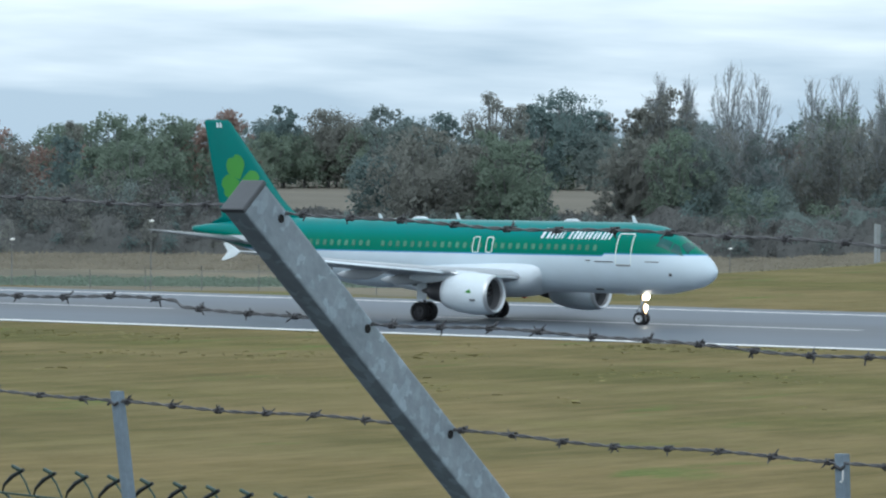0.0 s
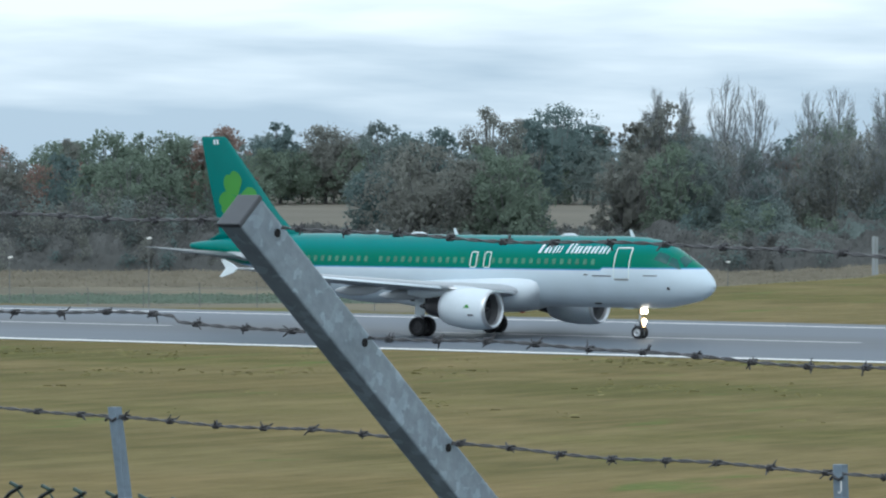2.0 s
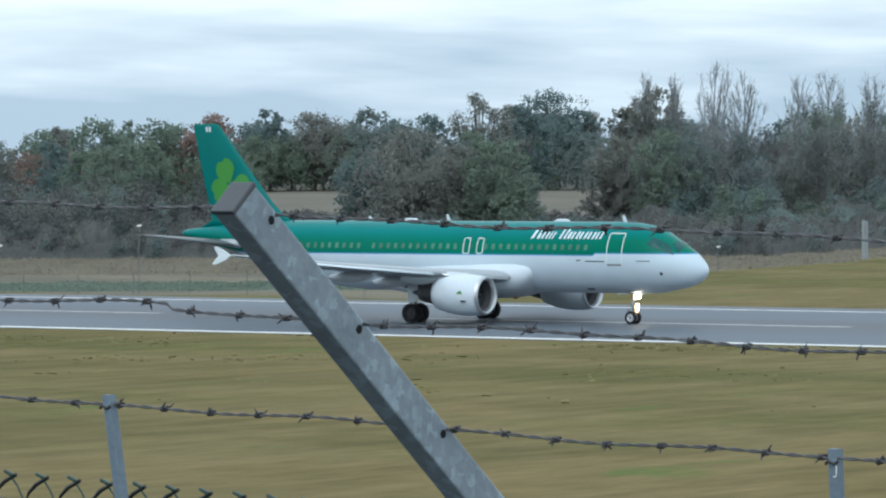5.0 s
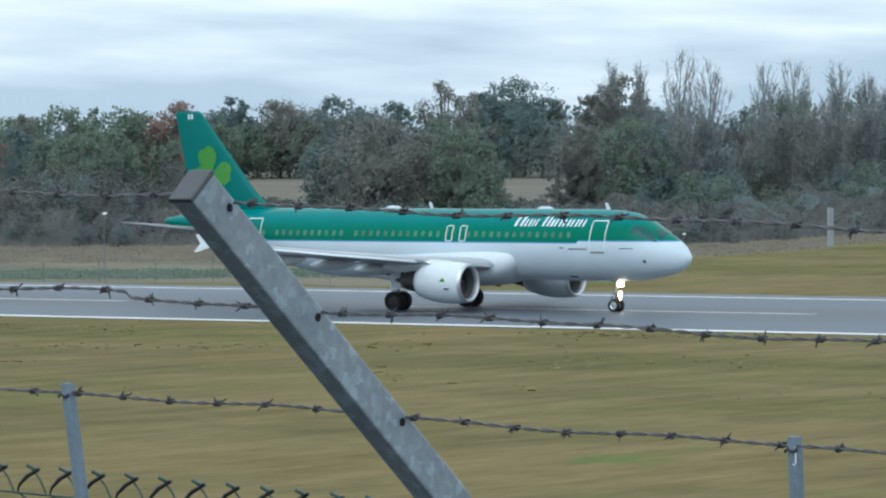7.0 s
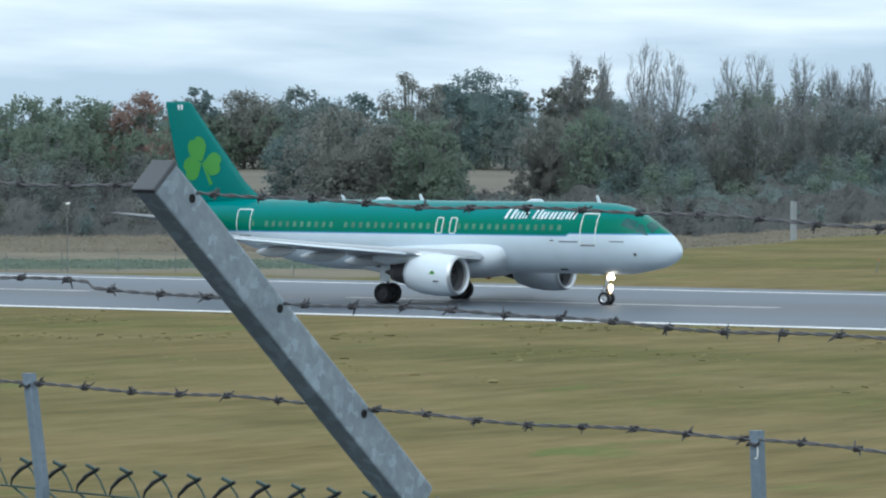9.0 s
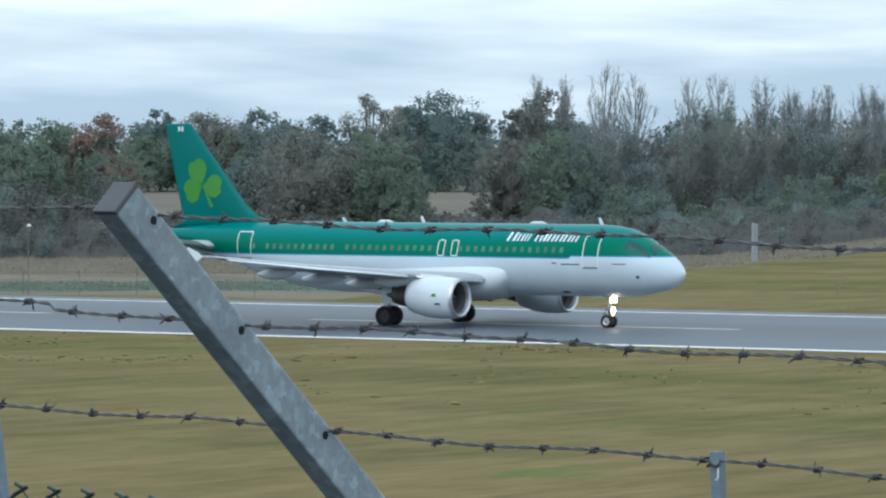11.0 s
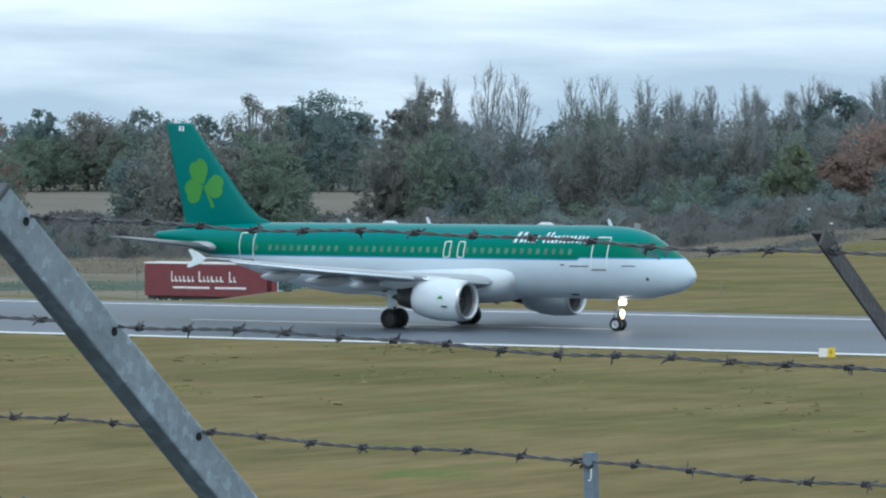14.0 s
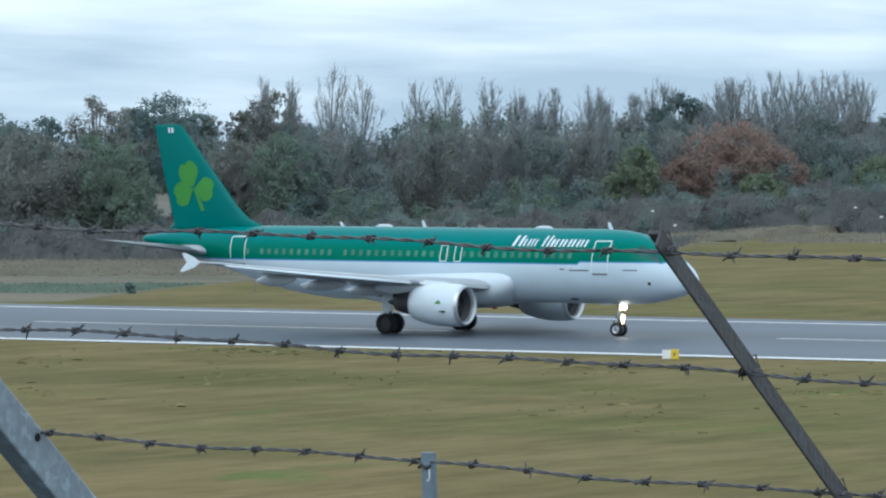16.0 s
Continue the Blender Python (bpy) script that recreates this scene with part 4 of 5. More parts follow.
def hazed_foliage(name, base):
    """Leaf colour, paled for the haze of distance, that light also passes through."""
    m = mat(name, [c * 1.08 for c in base], 0.9, var=0.16, scale=0.16, fine=1.1, island=0.10, rand=0.14, spec=0.1)
    nt = m.node_tree
    b, out = nt.nodes["Principled BSDF"], nt.nodes["Material Output"]
    t, mx = nt.nodes.new("ShaderNodeBsdfTranslucent"), nt.nodes.new("ShaderNodeMixShader")
    nt.links.new(b.inputs["Base Color"].links[0].from_socket, t.inputs["Color"])
    mx.inputs[0].default_value = 0.5
    nt.links.new(b.outputs[0], mx.inputs[1])
    nt.links.new(t.outputs[0], mx.inputs[2])
    nt.links.new(mx.outputs[0], out.inputs["Surface"])
    return m


# tones lifted towards blue-grey, the air's haze painted into every leaf colour
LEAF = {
    "green": hazed_foliage("leaves_green", (0.188, 0.240, 0.190)),
    "dark": hazed_foliage("leaves_dark", (0.160, 0.218, 0.214)),
    "brown": hazed_foliage("leaves_brown", (0.218, 0.228, 0.208)),
    "rust": hazed_foliage("leaves_rust", (0.280, 0.208, 0.180)),
    "olive": hazed_foliage("leaves_olive", (0.225, 0.270, 0.190)),
    "grey": hazed_foliage("leaves_grey", (0.195, 0.240, 0.230)),
    "pale": hazed_foliage("leaves_pale", (0.25, 0.262, 0.24)),
    "plum": hazed_foliage("scrub_plum", (0.152, 0.158, 0.154)),
    "reed": hazed_foliage("dry_reed", (0.275, 0.250, 0.195)),
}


def mesh_from(name, verts, faces, material):
    me = bpy.data.meshes.new(name)
    me.from_pydata(verts, [], faces)
    me.materials.append(material)
    return me


def leaf_clumps(rg, centres, radii, per, size, flat=0.8, heart_of=None, lift=0.25):
    """Small bent leaf sprays scattered loosely through clumps, turned outwards from the crown: two triangles each."""
    c = np.repeat(centres, per, axis=0)
    r = np.repeat(radii, per)
    n = len(c)
    d = rg.normal(size=(n, 3))
    d /= np.linalg.norm(d, axis=1)[:, None]
    p = c + d * (r * rg.uniform(0, 1.0, n) ** 0.42)[:, None] * np.array([1, 1, flat])
    mid = c if heart_of is None else np.array([heart_of])
    d = p - mid
    d /= np.linalg.norm(d, axis=1)[:, None] + 1e-6
    d[:, 2] += lift
    nrm = d + rg.normal(size=(n, 3)) * 0.8
    a = np.cross(nrm, rg.normal(size=(n, 3)))
    a /= np.linalg.norm(a, axis=1)[:, None] + 1e-6
    b = np.cross(a, nrm)
    b /= np.linalg.norm(b, axis=1)[:, None] + 1e-6
    s = (size * rg.uniform(0.5, 1.35, n))[:, None]
    q = np.stack([p - a * s, p - b * s * 0.62 + d * s * .12, p + a * s, p + b * s * 0.62 - d * s * .12], 1).reshape(-1, 3)
    f = np.arange(len(q)).reshape(-1, 4)
    return q, f


def sprays(rg, p, out, size, loose):
    """Small four-cornered leaf sprays at points p, turned loosely outwards."""
    n = len(p)
    nrm = out + rg.normal(size=(n, 3)) * loose + np.array([0, 0, .2])
    a = np.cross(nrm, rg.normal(size=(n, 3)))
    a /= np.linalg.norm(a, axis=1)[:, None] + 1e-6
    b = np.cross(a, nrm)
    b /= np.linalg.norm(b, axis=1)[:, None] + 1e-6
    s = (size * rg.uniform(.45, 1.35, n))[:, None]
    return np.stack([p - a * s, p - b * s * .7, p + a * s, p + b * s * .7], 1).reshape(-1, 3)


def crown_of(rg, cs, rs, heart, count, size):
    """Billowing clumps of leaf sprays, tuft by tuft, round a shaded inner mass."""
    heart = np.array(heart)
    # the inner mass: a rough lobed body well inside the clumps
    nu, nv = 20, 12
    tt, pp = np.meshgrid(np.linspace(0, 2 * math.pi, nu, endpoint=False), np.linspace(-1.5, 1.5, nv))
    d = np.stack([np.cos(pp) * np.cos(tt), np.cos(pp) * np.sin(tt), np.sin(pp)], -1).reshape(-1, 3)
    rel = cs - heart
    along = d @ rel.T
    s2 = rs[None] ** 2 - ((rel ** 2).sum(1)[None] - along ** 2)
    far = np.where(s2 > 0, along + np.sqrt(np.maximum(s2, 0)), 0.0)
    body = heart + d * (np.maximum(far.max(1), rs.mean()) * rg.uniform(.42, .50, len(d)))[:, None]
    i, j = np.meshgrid(np.arange(nv - 1), np.arange(nu), indexing="ij")
    k = (j + 1) % nu
    bf = np.stack([i * nu + j, i * nu + k, (i + 1) * nu + k, (i + 1) * nu + j], -1).reshape(-1, 4)
    # tufts over the clumps, thicker on their outer sides
    per = 12
    tufts = max(80, count // per)
    pick = rg.choice(len(cs), tufts, p=rs ** 2 / (rs ** 2).sum())
    c, r = cs[pick], rs[pick]
    away = c - heart
    away /= np.linalg.norm(away, axis=1)[:, None] + 1e-6
    v = rg.normal(size=(tufts, 3))
    v /= np.linalg.norm(v, axis=1)[:, None]
    v = v + away * .45 + np.array([0, 0, .15])
    v /= np.linalg.norm(v, axis=1)[:, None]
    t = c + v * (r * rg.uniform(.50, 1.0, tufts))[:, None]
    m = np.repeat(np.arange(tufts), per)
    p = t[m] + rg.normal(size=(len(m), 3)) * (r[m] * .17)[:, None]
    q = sprays(rg, p, v[m], size, .9)
    f = np.arange(len(q)).reshape(-1, 4) + len(body)
    return np.concatenate([body, q]), np.concatenate([bf, f])


def bank_of(name, az0, az1, near, far, tall, kind, seed, label, sprays, size, cat="scrub", fall=None):
    """A long uneven bank of growth: a rolling body thick with small sprays. near and far in metres, or by azimuth."""
    rg = np.random.default_rng(seed)
    nf = near if callable(near) else lambda a: near
    ff = far if callable(far) else lambda a: far
    nu, nv = int((az1 - az0) / 0.07), 14
    waves = [(rg.uniform(.10, 1.3) * k, rg.uniform(.08, .5) * k, rg.uniform(0, 6.28), 1 / k ** .7) for k in (1, 1, 1.7, 2.3, 3, 4)]

    def point(s, t):
        a = az0 + (az1 - az0) * s
        d = nf(a) + (ff(a) - nf(a)) * t
        p = polar(a, d)
        roll = sum(w * math.sin(x * f1 + (d * f2) + ph) for f1, f2, ph, w in waves for x in (p.x,)) / 3.2
        bell = math.sin(math.pi * min(.98, .98 * t)) ** .5
        h = tall * bell * (.66 + .34 * roll) * (fall(a) if fall else 1)
        return (p.x, p.y, ground_z(p) - .1 + max(.05, h))
    body = np.array([point(i / (nu - 1), j / (nv - 1)) for i in range(nu) for j in range(nv)])
    body += rg.normal(0, .05 * tall ** .5, body.shape)
    i, j = np.meshgrid(np.arange(nu - 1), np.arange(nv - 1), indexing="ij")
    bf = np.stack([i * nv + j, (i + 1) * nv + j, (i + 1) * nv + j + 1, i * nv + j + 1], -1).reshape(-1, 4)
    # sprays on the body's faces
    pick = bf[rg.integers(0, len(bf), sprays)]
    w = rg.dirichlet((1, 1, 1, 1), sprays)
    p = (body[pick] * w[..., None]).sum(1)
    up = np.cross(body[pick[:, 1]] - body[pick[:, 0]], body[pick[:, 3]] - body[pick[:, 0]])
    up /= np.linalg.norm(up, axis=1)[:, None] + 1e-6
    n = len(p)
    p += up * (rg.uniform(-.04, .34, n) ** 2)[:, None] * 1.3 * tall ** .7 + rg.normal(0, .10, (n, 3))
    nrm = up + rg.normal(size=(n, 3)) * .9
    a = np.cross(nrm, rg.normal(size=(n, 3)))
    a /= np.linalg.norm(a, axis=1)[:, None] + 1e-6
    b = np.cross(a, nrm)
    b /= np.linalg.norm(b, axis=1)[:, None] + 1e-6
    s = (size * rg.uniform(.4, 1.4, n))[:, None]
    # one in three stands up as a shoot
    shoot = (np.arange(n) % 3 == 0)[:, None]
    stem = np.array([0, 0, 0.8]) + rg.normal(size=(n, 3)) * .45
    flat = np.cross(stem, rg.normal(size=(n, 3)))
    flat /= np.linalg.norm(flat, axis=1)[:, None] + 1e-6
    a = np.where(shoot, stem * 1.5 * min(tall, 3) ** .35, a)
    b = np.where(shoot, flat * .32, b)
    q = np.stack([p - a * s, p - b * s * .6, p + a * s, p + b * s * .6], 1).reshape(-1, 3)
    f = np.arange(len(q)).reshape(-1, 4) + len(body)
    ob = new(name, mesh_from(name, np.concatenate([body, q]), np.concatenate([bf, f]).tolist(), LEAF[kind]))
    tagged(ob, label, cat, kind="stuff")
    return ob


def stick(vs, fs, a, b, ra, rb):
    """A three-sided tapering twig."""
    d = (b - a)
    d /= np.linalg.norm(d) + 1e-9
    s = np.cross(d, (0.3, 0.8, 0.52))
    s /= np.linalg.norm(s) + 1e-9
    t = np.cross(d, s)
    k = len(vs)
    for p, r in ((a, ra), (b, rb)):
        for ang in (0, 2.094, 4.189):
            vs.append(p + (s * math.cos(ang) + t * math.sin(ang)) * r)
    for i in range(3):
        j = (i + 1) % 3
        fs.append((k + i, k + j, k + 3 + j, k + 3 + i))


def ground_z(p):
    return height(p.x, p.y)


WORDS = {"green": "green", "dark": "dark green", "brown": "brown autumn", "rust": "rust red autumn", "olive": "yellowing olive", "grey": "thin grey-brown", "pale": "sparse pale"}


def leafy_tree(az, dist, top, spread, kind, seed, base=0.15, dense=1.0, group="trees of the wood"):
    """A trunk, forking limbs, and an uneven crown of many leaf sprays. top and spread in metres."""
    rg = np.random.default_rng(seed)
    foot = polar(az, dist)
    foot.z = ground_z(foot) - 0.2
    h = top - foot.z
    tree = new("tree")
    tree.matrix_basis = Matrix.Translation(foot)
    tagged(tree, f"{WORDS[kind]} broadleaf tree at the edge of the field", "tree", group)
    vs, fs = [], []
    stick(vs, fs, np.array([0., 0, 0]), np.array([0.1, 0, h * 0.35]), h * 0.030, h * 0.022)
    fork = np.array([0.1, 0, h * 0.33])
    n = int(30 + spread * 2.2)
    cs, rs = [], []
    low = h * base
    for k in range(n):
        t = rg.uniform(0, 2 * math.pi)
        f = (k + 0.5) / n
        zc = low + (h - low) * (0.10 + 0.84 * f)
        wide = spread * 0.5 * math.sin(math.pi * min(0.97, 0.16 + 0.80 * f)) ** 0.55 * math.sqrt(rg.uniform(0.05, 0.86))
        c = np.array([wide * math.cos(t), wide * math.sin(t), zc])
        r = spread * rg.uniform(0.10, 0.175) * (1.15 - 0.28 * f)
        c[2] = min(c[2], h - r * 0.75)
        cs.append(c)
        rs.append(r)
        mid = fork + (c - fork) * 0.5 + np.array([0, 0, -0.06 * h])
        stick(vs, fs, fork + np.array([0, 0, (f - .5) * h * .1]), mid, h * 0.013, h * 0.008)
        stick(vs, fs, mid, c, h * 0.008, h * 0.003)
    # the crown's topmost clump touches its height
    cs.append(np.array([rg.uniform(-.15, .15) * spread, 0, h - spread * .10]))
    rs.append(spread * .11)
    if kind == "pale":
        q, f = leaf_clumps(rg, np.array(cs), np.array(rs), int(150 * dense), 0.16, heart_of=(0, 0, h * 0.45))
    else:
        q, f = crown_of(rg, np.array(cs), np.array(rs), (0, 0, (low + h) * 0.5), int(6600 * dense), 0.17 + spread * 0.004)
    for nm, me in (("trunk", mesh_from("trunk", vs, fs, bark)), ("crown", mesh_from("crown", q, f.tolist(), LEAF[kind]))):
        o = new(nm, me)
        o.parent = tree
    return tree


def ribbons(rg, a, b, r):
    """Fine twigs from a to b, each a slim tapering blade."""
    d = b - a
    s = np.cross(d, rg.normal(size=a.shape))
    s /= np.linalg.norm(s, axis=1)[:, None] + 1e-6
    s = s * np.broadcast_to(r, (len(a),))[:, None]
    q = np.stack([a - s, a + s, b + s * .4, b - s * .4], 1).reshape(-1, 3)
    return q, np.arange(len(q)).reshape(-1, 4)


def bare_tree(az, dist, top, spread, seed, stems=1, label="tall bare grey poplar above the wood"):
    """Upright limbs that fork into fine leafless twigs."""
    rg = np.random.default_rng(seed)
    foot = polar(az, dist)
    foot.z = ground_z(foot) - 0.2
    h = top - foot.z
    tree = new("tree")
    tree.matrix_basis = Matrix.Translation(foot)
    tagged(tree, label, "tree", "bare trees of the wood")
    vs, fs, qa, qb = [], [], [], []
    for s in range(stems):
        x0 = (s - (stems - 1) / 2) * spread * 0.22
        lean = rg.uniform(-.03, .03) * h
        tip = np.array([x0 * 1.7 + lean, rg.uniform(-.4, .4), h * rg.uniform(.93, 1.0)])
        root = np.array([x0 * 0.4, 0, 0])
        pts = [root + (tip - root) * f + np.array([rg.uniform(-.2, .2), 0, 0]) for f in (0, .25, .5, .75, 1)]
        for k in range(4):
            stick(vs, fs, pts[k], pts[k + 1], h * .012 * (1 - k * .22), h * .012 * (1 - (k + 1) * .235))
        half, tall, mid = spread * .56, h * .37, h * .62
        for k in range(86):
            v = rg.normal(size=3)
            v *= rg.uniform(.12, 1) ** .4 / np.linalg.norm(v)
            out = np.array([v[0], v[1], 0]) * half
            end = np.array([x0 * 1.4 + lean * .7, 0, mid + tall * v[2]]) + out
            f = min(.86, max(.10, (end[2] - .6 - rg.uniform(1.2, 2.8) * np.linalg.norm(out)) / h))
            a = root + (tip - root) * f
            bow = a + (end - a) * .45 + out * .18
            stick(vs, fs, a, bow, .05, .035)
            stick(vs, fs, bow, end, .035, .018)
            m = 17
            g = rg.uniform(-.3, 1, m)[:, None]
            a2 = bow + (end - bow) * g
            d2 = np.array([0, 0, 1.0]) + out * .3 / half + rg.normal(size=(m, 3)) * .3
            b2 = a2 + d2 * rg.uniform(.4, 1.3, m)[:, None]
            b2[:, 2] = np.minimum(b2[:, 2], h * rg.uniform(.97, 1.01, m))
            a3 = np.repeat(a2, 2, 0) + np.repeat(b2 - a2, 2, 0) * rg.uniform(.1, .9, (2 * m, 1))
            b3 = a3 + (np.repeat(d2, 2, 0) + rg.normal(size=(2 * m, 3)) * .4) * rg.uniform(.3, .8, (2 * m, 1))
            b3[:, 2] = np.minimum(b3[:, 2], h * 1.01)
            qa.append(np.concatenate([a2, a3]))
            qb.append(np.concatenate([b2, b3]))
    qa, qb = np.concatenate(qa), np.concatenate(qb)
    tv, tf = ribbons(rg, qa, qb, rg.uniform(.017, .034, len(qa)))
    tf = tf.tolist()
    for nm, me, in (("trunk", mesh_from("trunk", vs, fs, bark)), ("crown", mesh_from("crown", tv, tf, hazed_twigs))):
        o = new(nm, me)
        o.parent = tree
    return tree


def thin_tree(az, dist, top, spread, kind, seed):
    """A half-bare tree of the wood: several upright stems, a haze of twigs, the last leaves."""
    rg = np.random.default_rng(seed)
    foot = polar(az, dist)
    foot.z = ground_z(foot) - 0.2
    h = top - foot.z
    tree = new("tree")
    tree.matrix_basis = Matrix.Translation(foot)
    tagged(tree, f"half-bare {WORDS[kind]} tree with grey stems and fine twigs", "tree", "half-bare trees of the wood")
    vs, fs, qa, qb = [], [], [], []
    for s in range(int(rg.integers(3, 6))):
        root = np.array([rg.uniform(-.5, .5) * spread * .5, rg.uniform(-1, 1), 0])
        tip = root * 1.5 + np.array([rg.uniform(-.7, .7), rg.uniform(-.7, .7), h * rg.uniform(.80, 1.0)])
        bend = root + (tip - root) * .5 + np.array([rg.uniform(-.35, .35), 0, 0])
        stick(vs, fs, root, bend, .15, .10)
        stick(vs, fs, bend, tip, .10, .03)
        m = 46
        f = rg.uniform(.18, .99, m)[:, None]
        a = root + (tip - root) * f
        ang = rg.uniform(0, 6.283, m)
        d = np.stack([np.cos(ang), np.sin(ang), rg.uniform(1.3, 3.2, m)], 1)
        d /= np.linalg.norm(d, axis=1)[:, None]
        b = a + d * (spread * rg.uniform(.14, .34, m) * np.sin(math.pi * (.16 + .78 * f[:, 0])))[:, None] * 1.4
        b[:, 2] = np.minimum(b[:, 2], h * 1.0)
        qa.append(a)
        qb.append(b)
        k = np.repeat(np.arange(m), 11)
        a2 = a[k] + (b[k] - a[k]) * rg.uniform(.15, 1, len(k))[:, None]
        b2 = a2 + (d[k] + rg.normal(size=(len(k), 3)) * .36) * rg.uniform(.5, 1.5, len(k))[:, None]
        b2[:, 2] = np.minimum(b2[:, 2], h * 1.02)
        qa.append(a2)
        qb.append(b2)
    a, b = np.concatenate(qa), np.concatenate(qb)
    tv, tf = ribbons(rg, a, b, rg.uniform(.012, .034, len(a)))
    # the last leaves hang in loose tufts, fewer towards the top
    n = 3000
    pick = rg.choice(len(b), n // 6, p=(1.25 - np.clip(b[:, 2] / h, 0, 1)) / (1.25 - np.clip(b[:, 2] / h, 0, 1)).sum())
    p = np.repeat(b[pick], 6, axis=0) + rg.normal(size=(len(pick) * 6, 3)) * .33
    p[:, 2] = np.abs(p[:, 2])
    q = sprays(rg, p, rg.normal(size=p.shape), .19, 1.0)
    for nm, me in (("trunk", mesh_from("trunk", vs, fs, bark)), ("bare_crown", mesh_from("bare_crown", tv, tf.tolist(), hazed_twigs)),
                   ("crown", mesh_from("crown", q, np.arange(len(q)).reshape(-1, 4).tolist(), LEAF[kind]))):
        o = new(nm, me)
        o.parent = tree
    return tree


def scrub(name, spots, kind, seed, label, size=0.22, per=60, cat="scrub"):
    """Thickets as one mass: spots of azimuth, distance, height, radius."""
    rg = np.random.default_rng(seed)
    cs, rs = [], []
    for az, d, h, r in spots:
        p = polar(az, d)
        z = ground_z(p)
        lo = 0.0
        while lo < h:
            rr = r * rg.uniform(.6, 1.0)
            cs.append((p.x + rg.uniform(-r, r) * .6, p.y + rg.uniform(-r, r) * .6, z + min(lo + rr * .5, max(h - rr * .7, rr * .3))))
            rs.append(rr)
            lo += rr * 1.05
    q, f = leaf_clumps(rg, np.array(cs), np.array(rs), per, size, 1.0, lift=1.1)
    ob = new(name, mesh_from(name, q, f.tolist(), LEAF[kind]))
    tagged(ob, label, cat, kind="stuff")
    return ob


def elev(e, d):
    return EYE_Z + d * math.tan(radians(e))


def build_woods():
    d0 = 668
    # azimuth, elevation of the top, spread in metres
    crowns = {
        "rust": ((-12.15, 0.24, 12), (-9.40, 0.34, 12), (-4.62, -0.02, 8), (-2.98, 0.05, 7), (-11.3, -0.05, 14)),
        "green": ((-10.75, 0.28, 15), (-10.15, 0.30, 12), (-11.2, 0.18, 10), (-9.85, 0.22, 10)),
        "pale": ((-11.15, 0.25, 6), (-6.42, 0.62, 9), (-6.1, 0.48, 7), (-5.12, 0.38, 5)),
        "dark": ((-8.76, 0.42, 6), (-8.9, 0.22, 9), (-6.95, 0.34, 9), (-5.62, 0.59, 13), (-5.95, 0.45, 8), (-5.3, 0.40, 8)),
        "brown": ((-8.25, 0.36, 11), (-7.9, 0.25, 10), (-4.45, 0.63, 11), (-4.75, 0.42, 8), (-4.15, 0.40, 8)),
        "grey": ((-7.55, 0.40, 11), (-7.25, 0.24, 9)),
    }
    seed = 100
    far = 935

    def past_field(a):
        return -9.05 < a < -7.7 or -5.95 < a < -5.0
    for kind, rows in crowns.items():
        for az, e, spread in rows:
            seed += 1
            d = far if past_field(az) else d0 + (seed % 5) * 6
            leafy_tree(az, d, elev(e, d), spread * d / 680, kind, seed, dense=0.85 if kind == "pale" else 1.1)
    # two oaks standing forward in the field, and colour along the right-hand wood
    for az, e, spread, kind, d in ((-7.2, 0.14, 15, "brown", 640), (-6.62, 0.0, 8, "brown", 645), (-6.2, 0.03, 12, "green", 636), (-7.75, -0.15, 9, "dark", 650),
                                   (0.78, 0.27, 16, "rust", 648), (0.2, -0.12, 8, "rust", 646), (1.2, 0.0, 10, "rust", 650), (-0.35, 0.02, 7, "olive", 645), (1.1, -0.30, 7, "olive", 640),
                                   (0.2, 0.62, 10, "dark", 690), (-0.1, 0.45, 8, "dark", 690), (0.45, 0.50, 8, "dark", 692), (1.9, 0.30, 10, "dark", 680), (2.4, -0.1, 8, "olive", 650), (1.55, 0.25, 9, "dark", 685)):
        seed += 1
        leafy_tree(az, d, elev(e, d), spread, kind, seed, dense=1.2)
    rnd = random.Random(11)
    # the body of the wood: one tree behind another
    fills = ("green", "brown", "dark", "grey", "green", "brown", "green")
    az = -13.2
    while az < -3.9:
        crest = 0.17 if az < -9.5 else 0.28
        for d in (655, 690):
            seed += 1
            e = crest + rnd.uniform(-0.10, 0.05) - (0.16 if d < 660 else 0)
            a = az + rnd.uniform(-.15, .15)
            if past_field(a):
                d += far - 655
            leafy_tree(a, d + rnd.uniform(-8, 8), elev(e, d), rnd.uniform(8.5, 12) * d / 680, rnd.choice(fills), seed, base=0.06, dense=0.8)
        az += 0.46
    # towards the road the wood is thinner: a leafy row behind, half-bare stems before it
    az = -4.3
    while az < 4.2:
        seed += 1
        crest = 0.08 if -3.7 < az < -3.0 else 0.36
        leafy_tree(az + rnd.uniform(-.1, .1), 705 + rnd.uniform(-6, 6), elev(crest + rnd.uniform(-.12, .03), 705), rnd.uniform(9, 12), rnd.choice(("grey", "dark", "grey", "brown")), seed, base=0.03, dense=0.6)
        for d in (682, 664):
            seed += 1
            a = az + rnd.uniform(-.2, .2) + (.16 if d < 670 else 0)
            e = crest + rnd.uniform(-.10, .09) - (0.20 if d < 670 else 0)
            thin_tree(a, d + rnd.uniform(-5, 5), elev(e, d), rnd.uniform(5.5, 8.5), rnd.choice(("grey", "brown", "grey", "dark", "green")), seed)
        az += 0.36
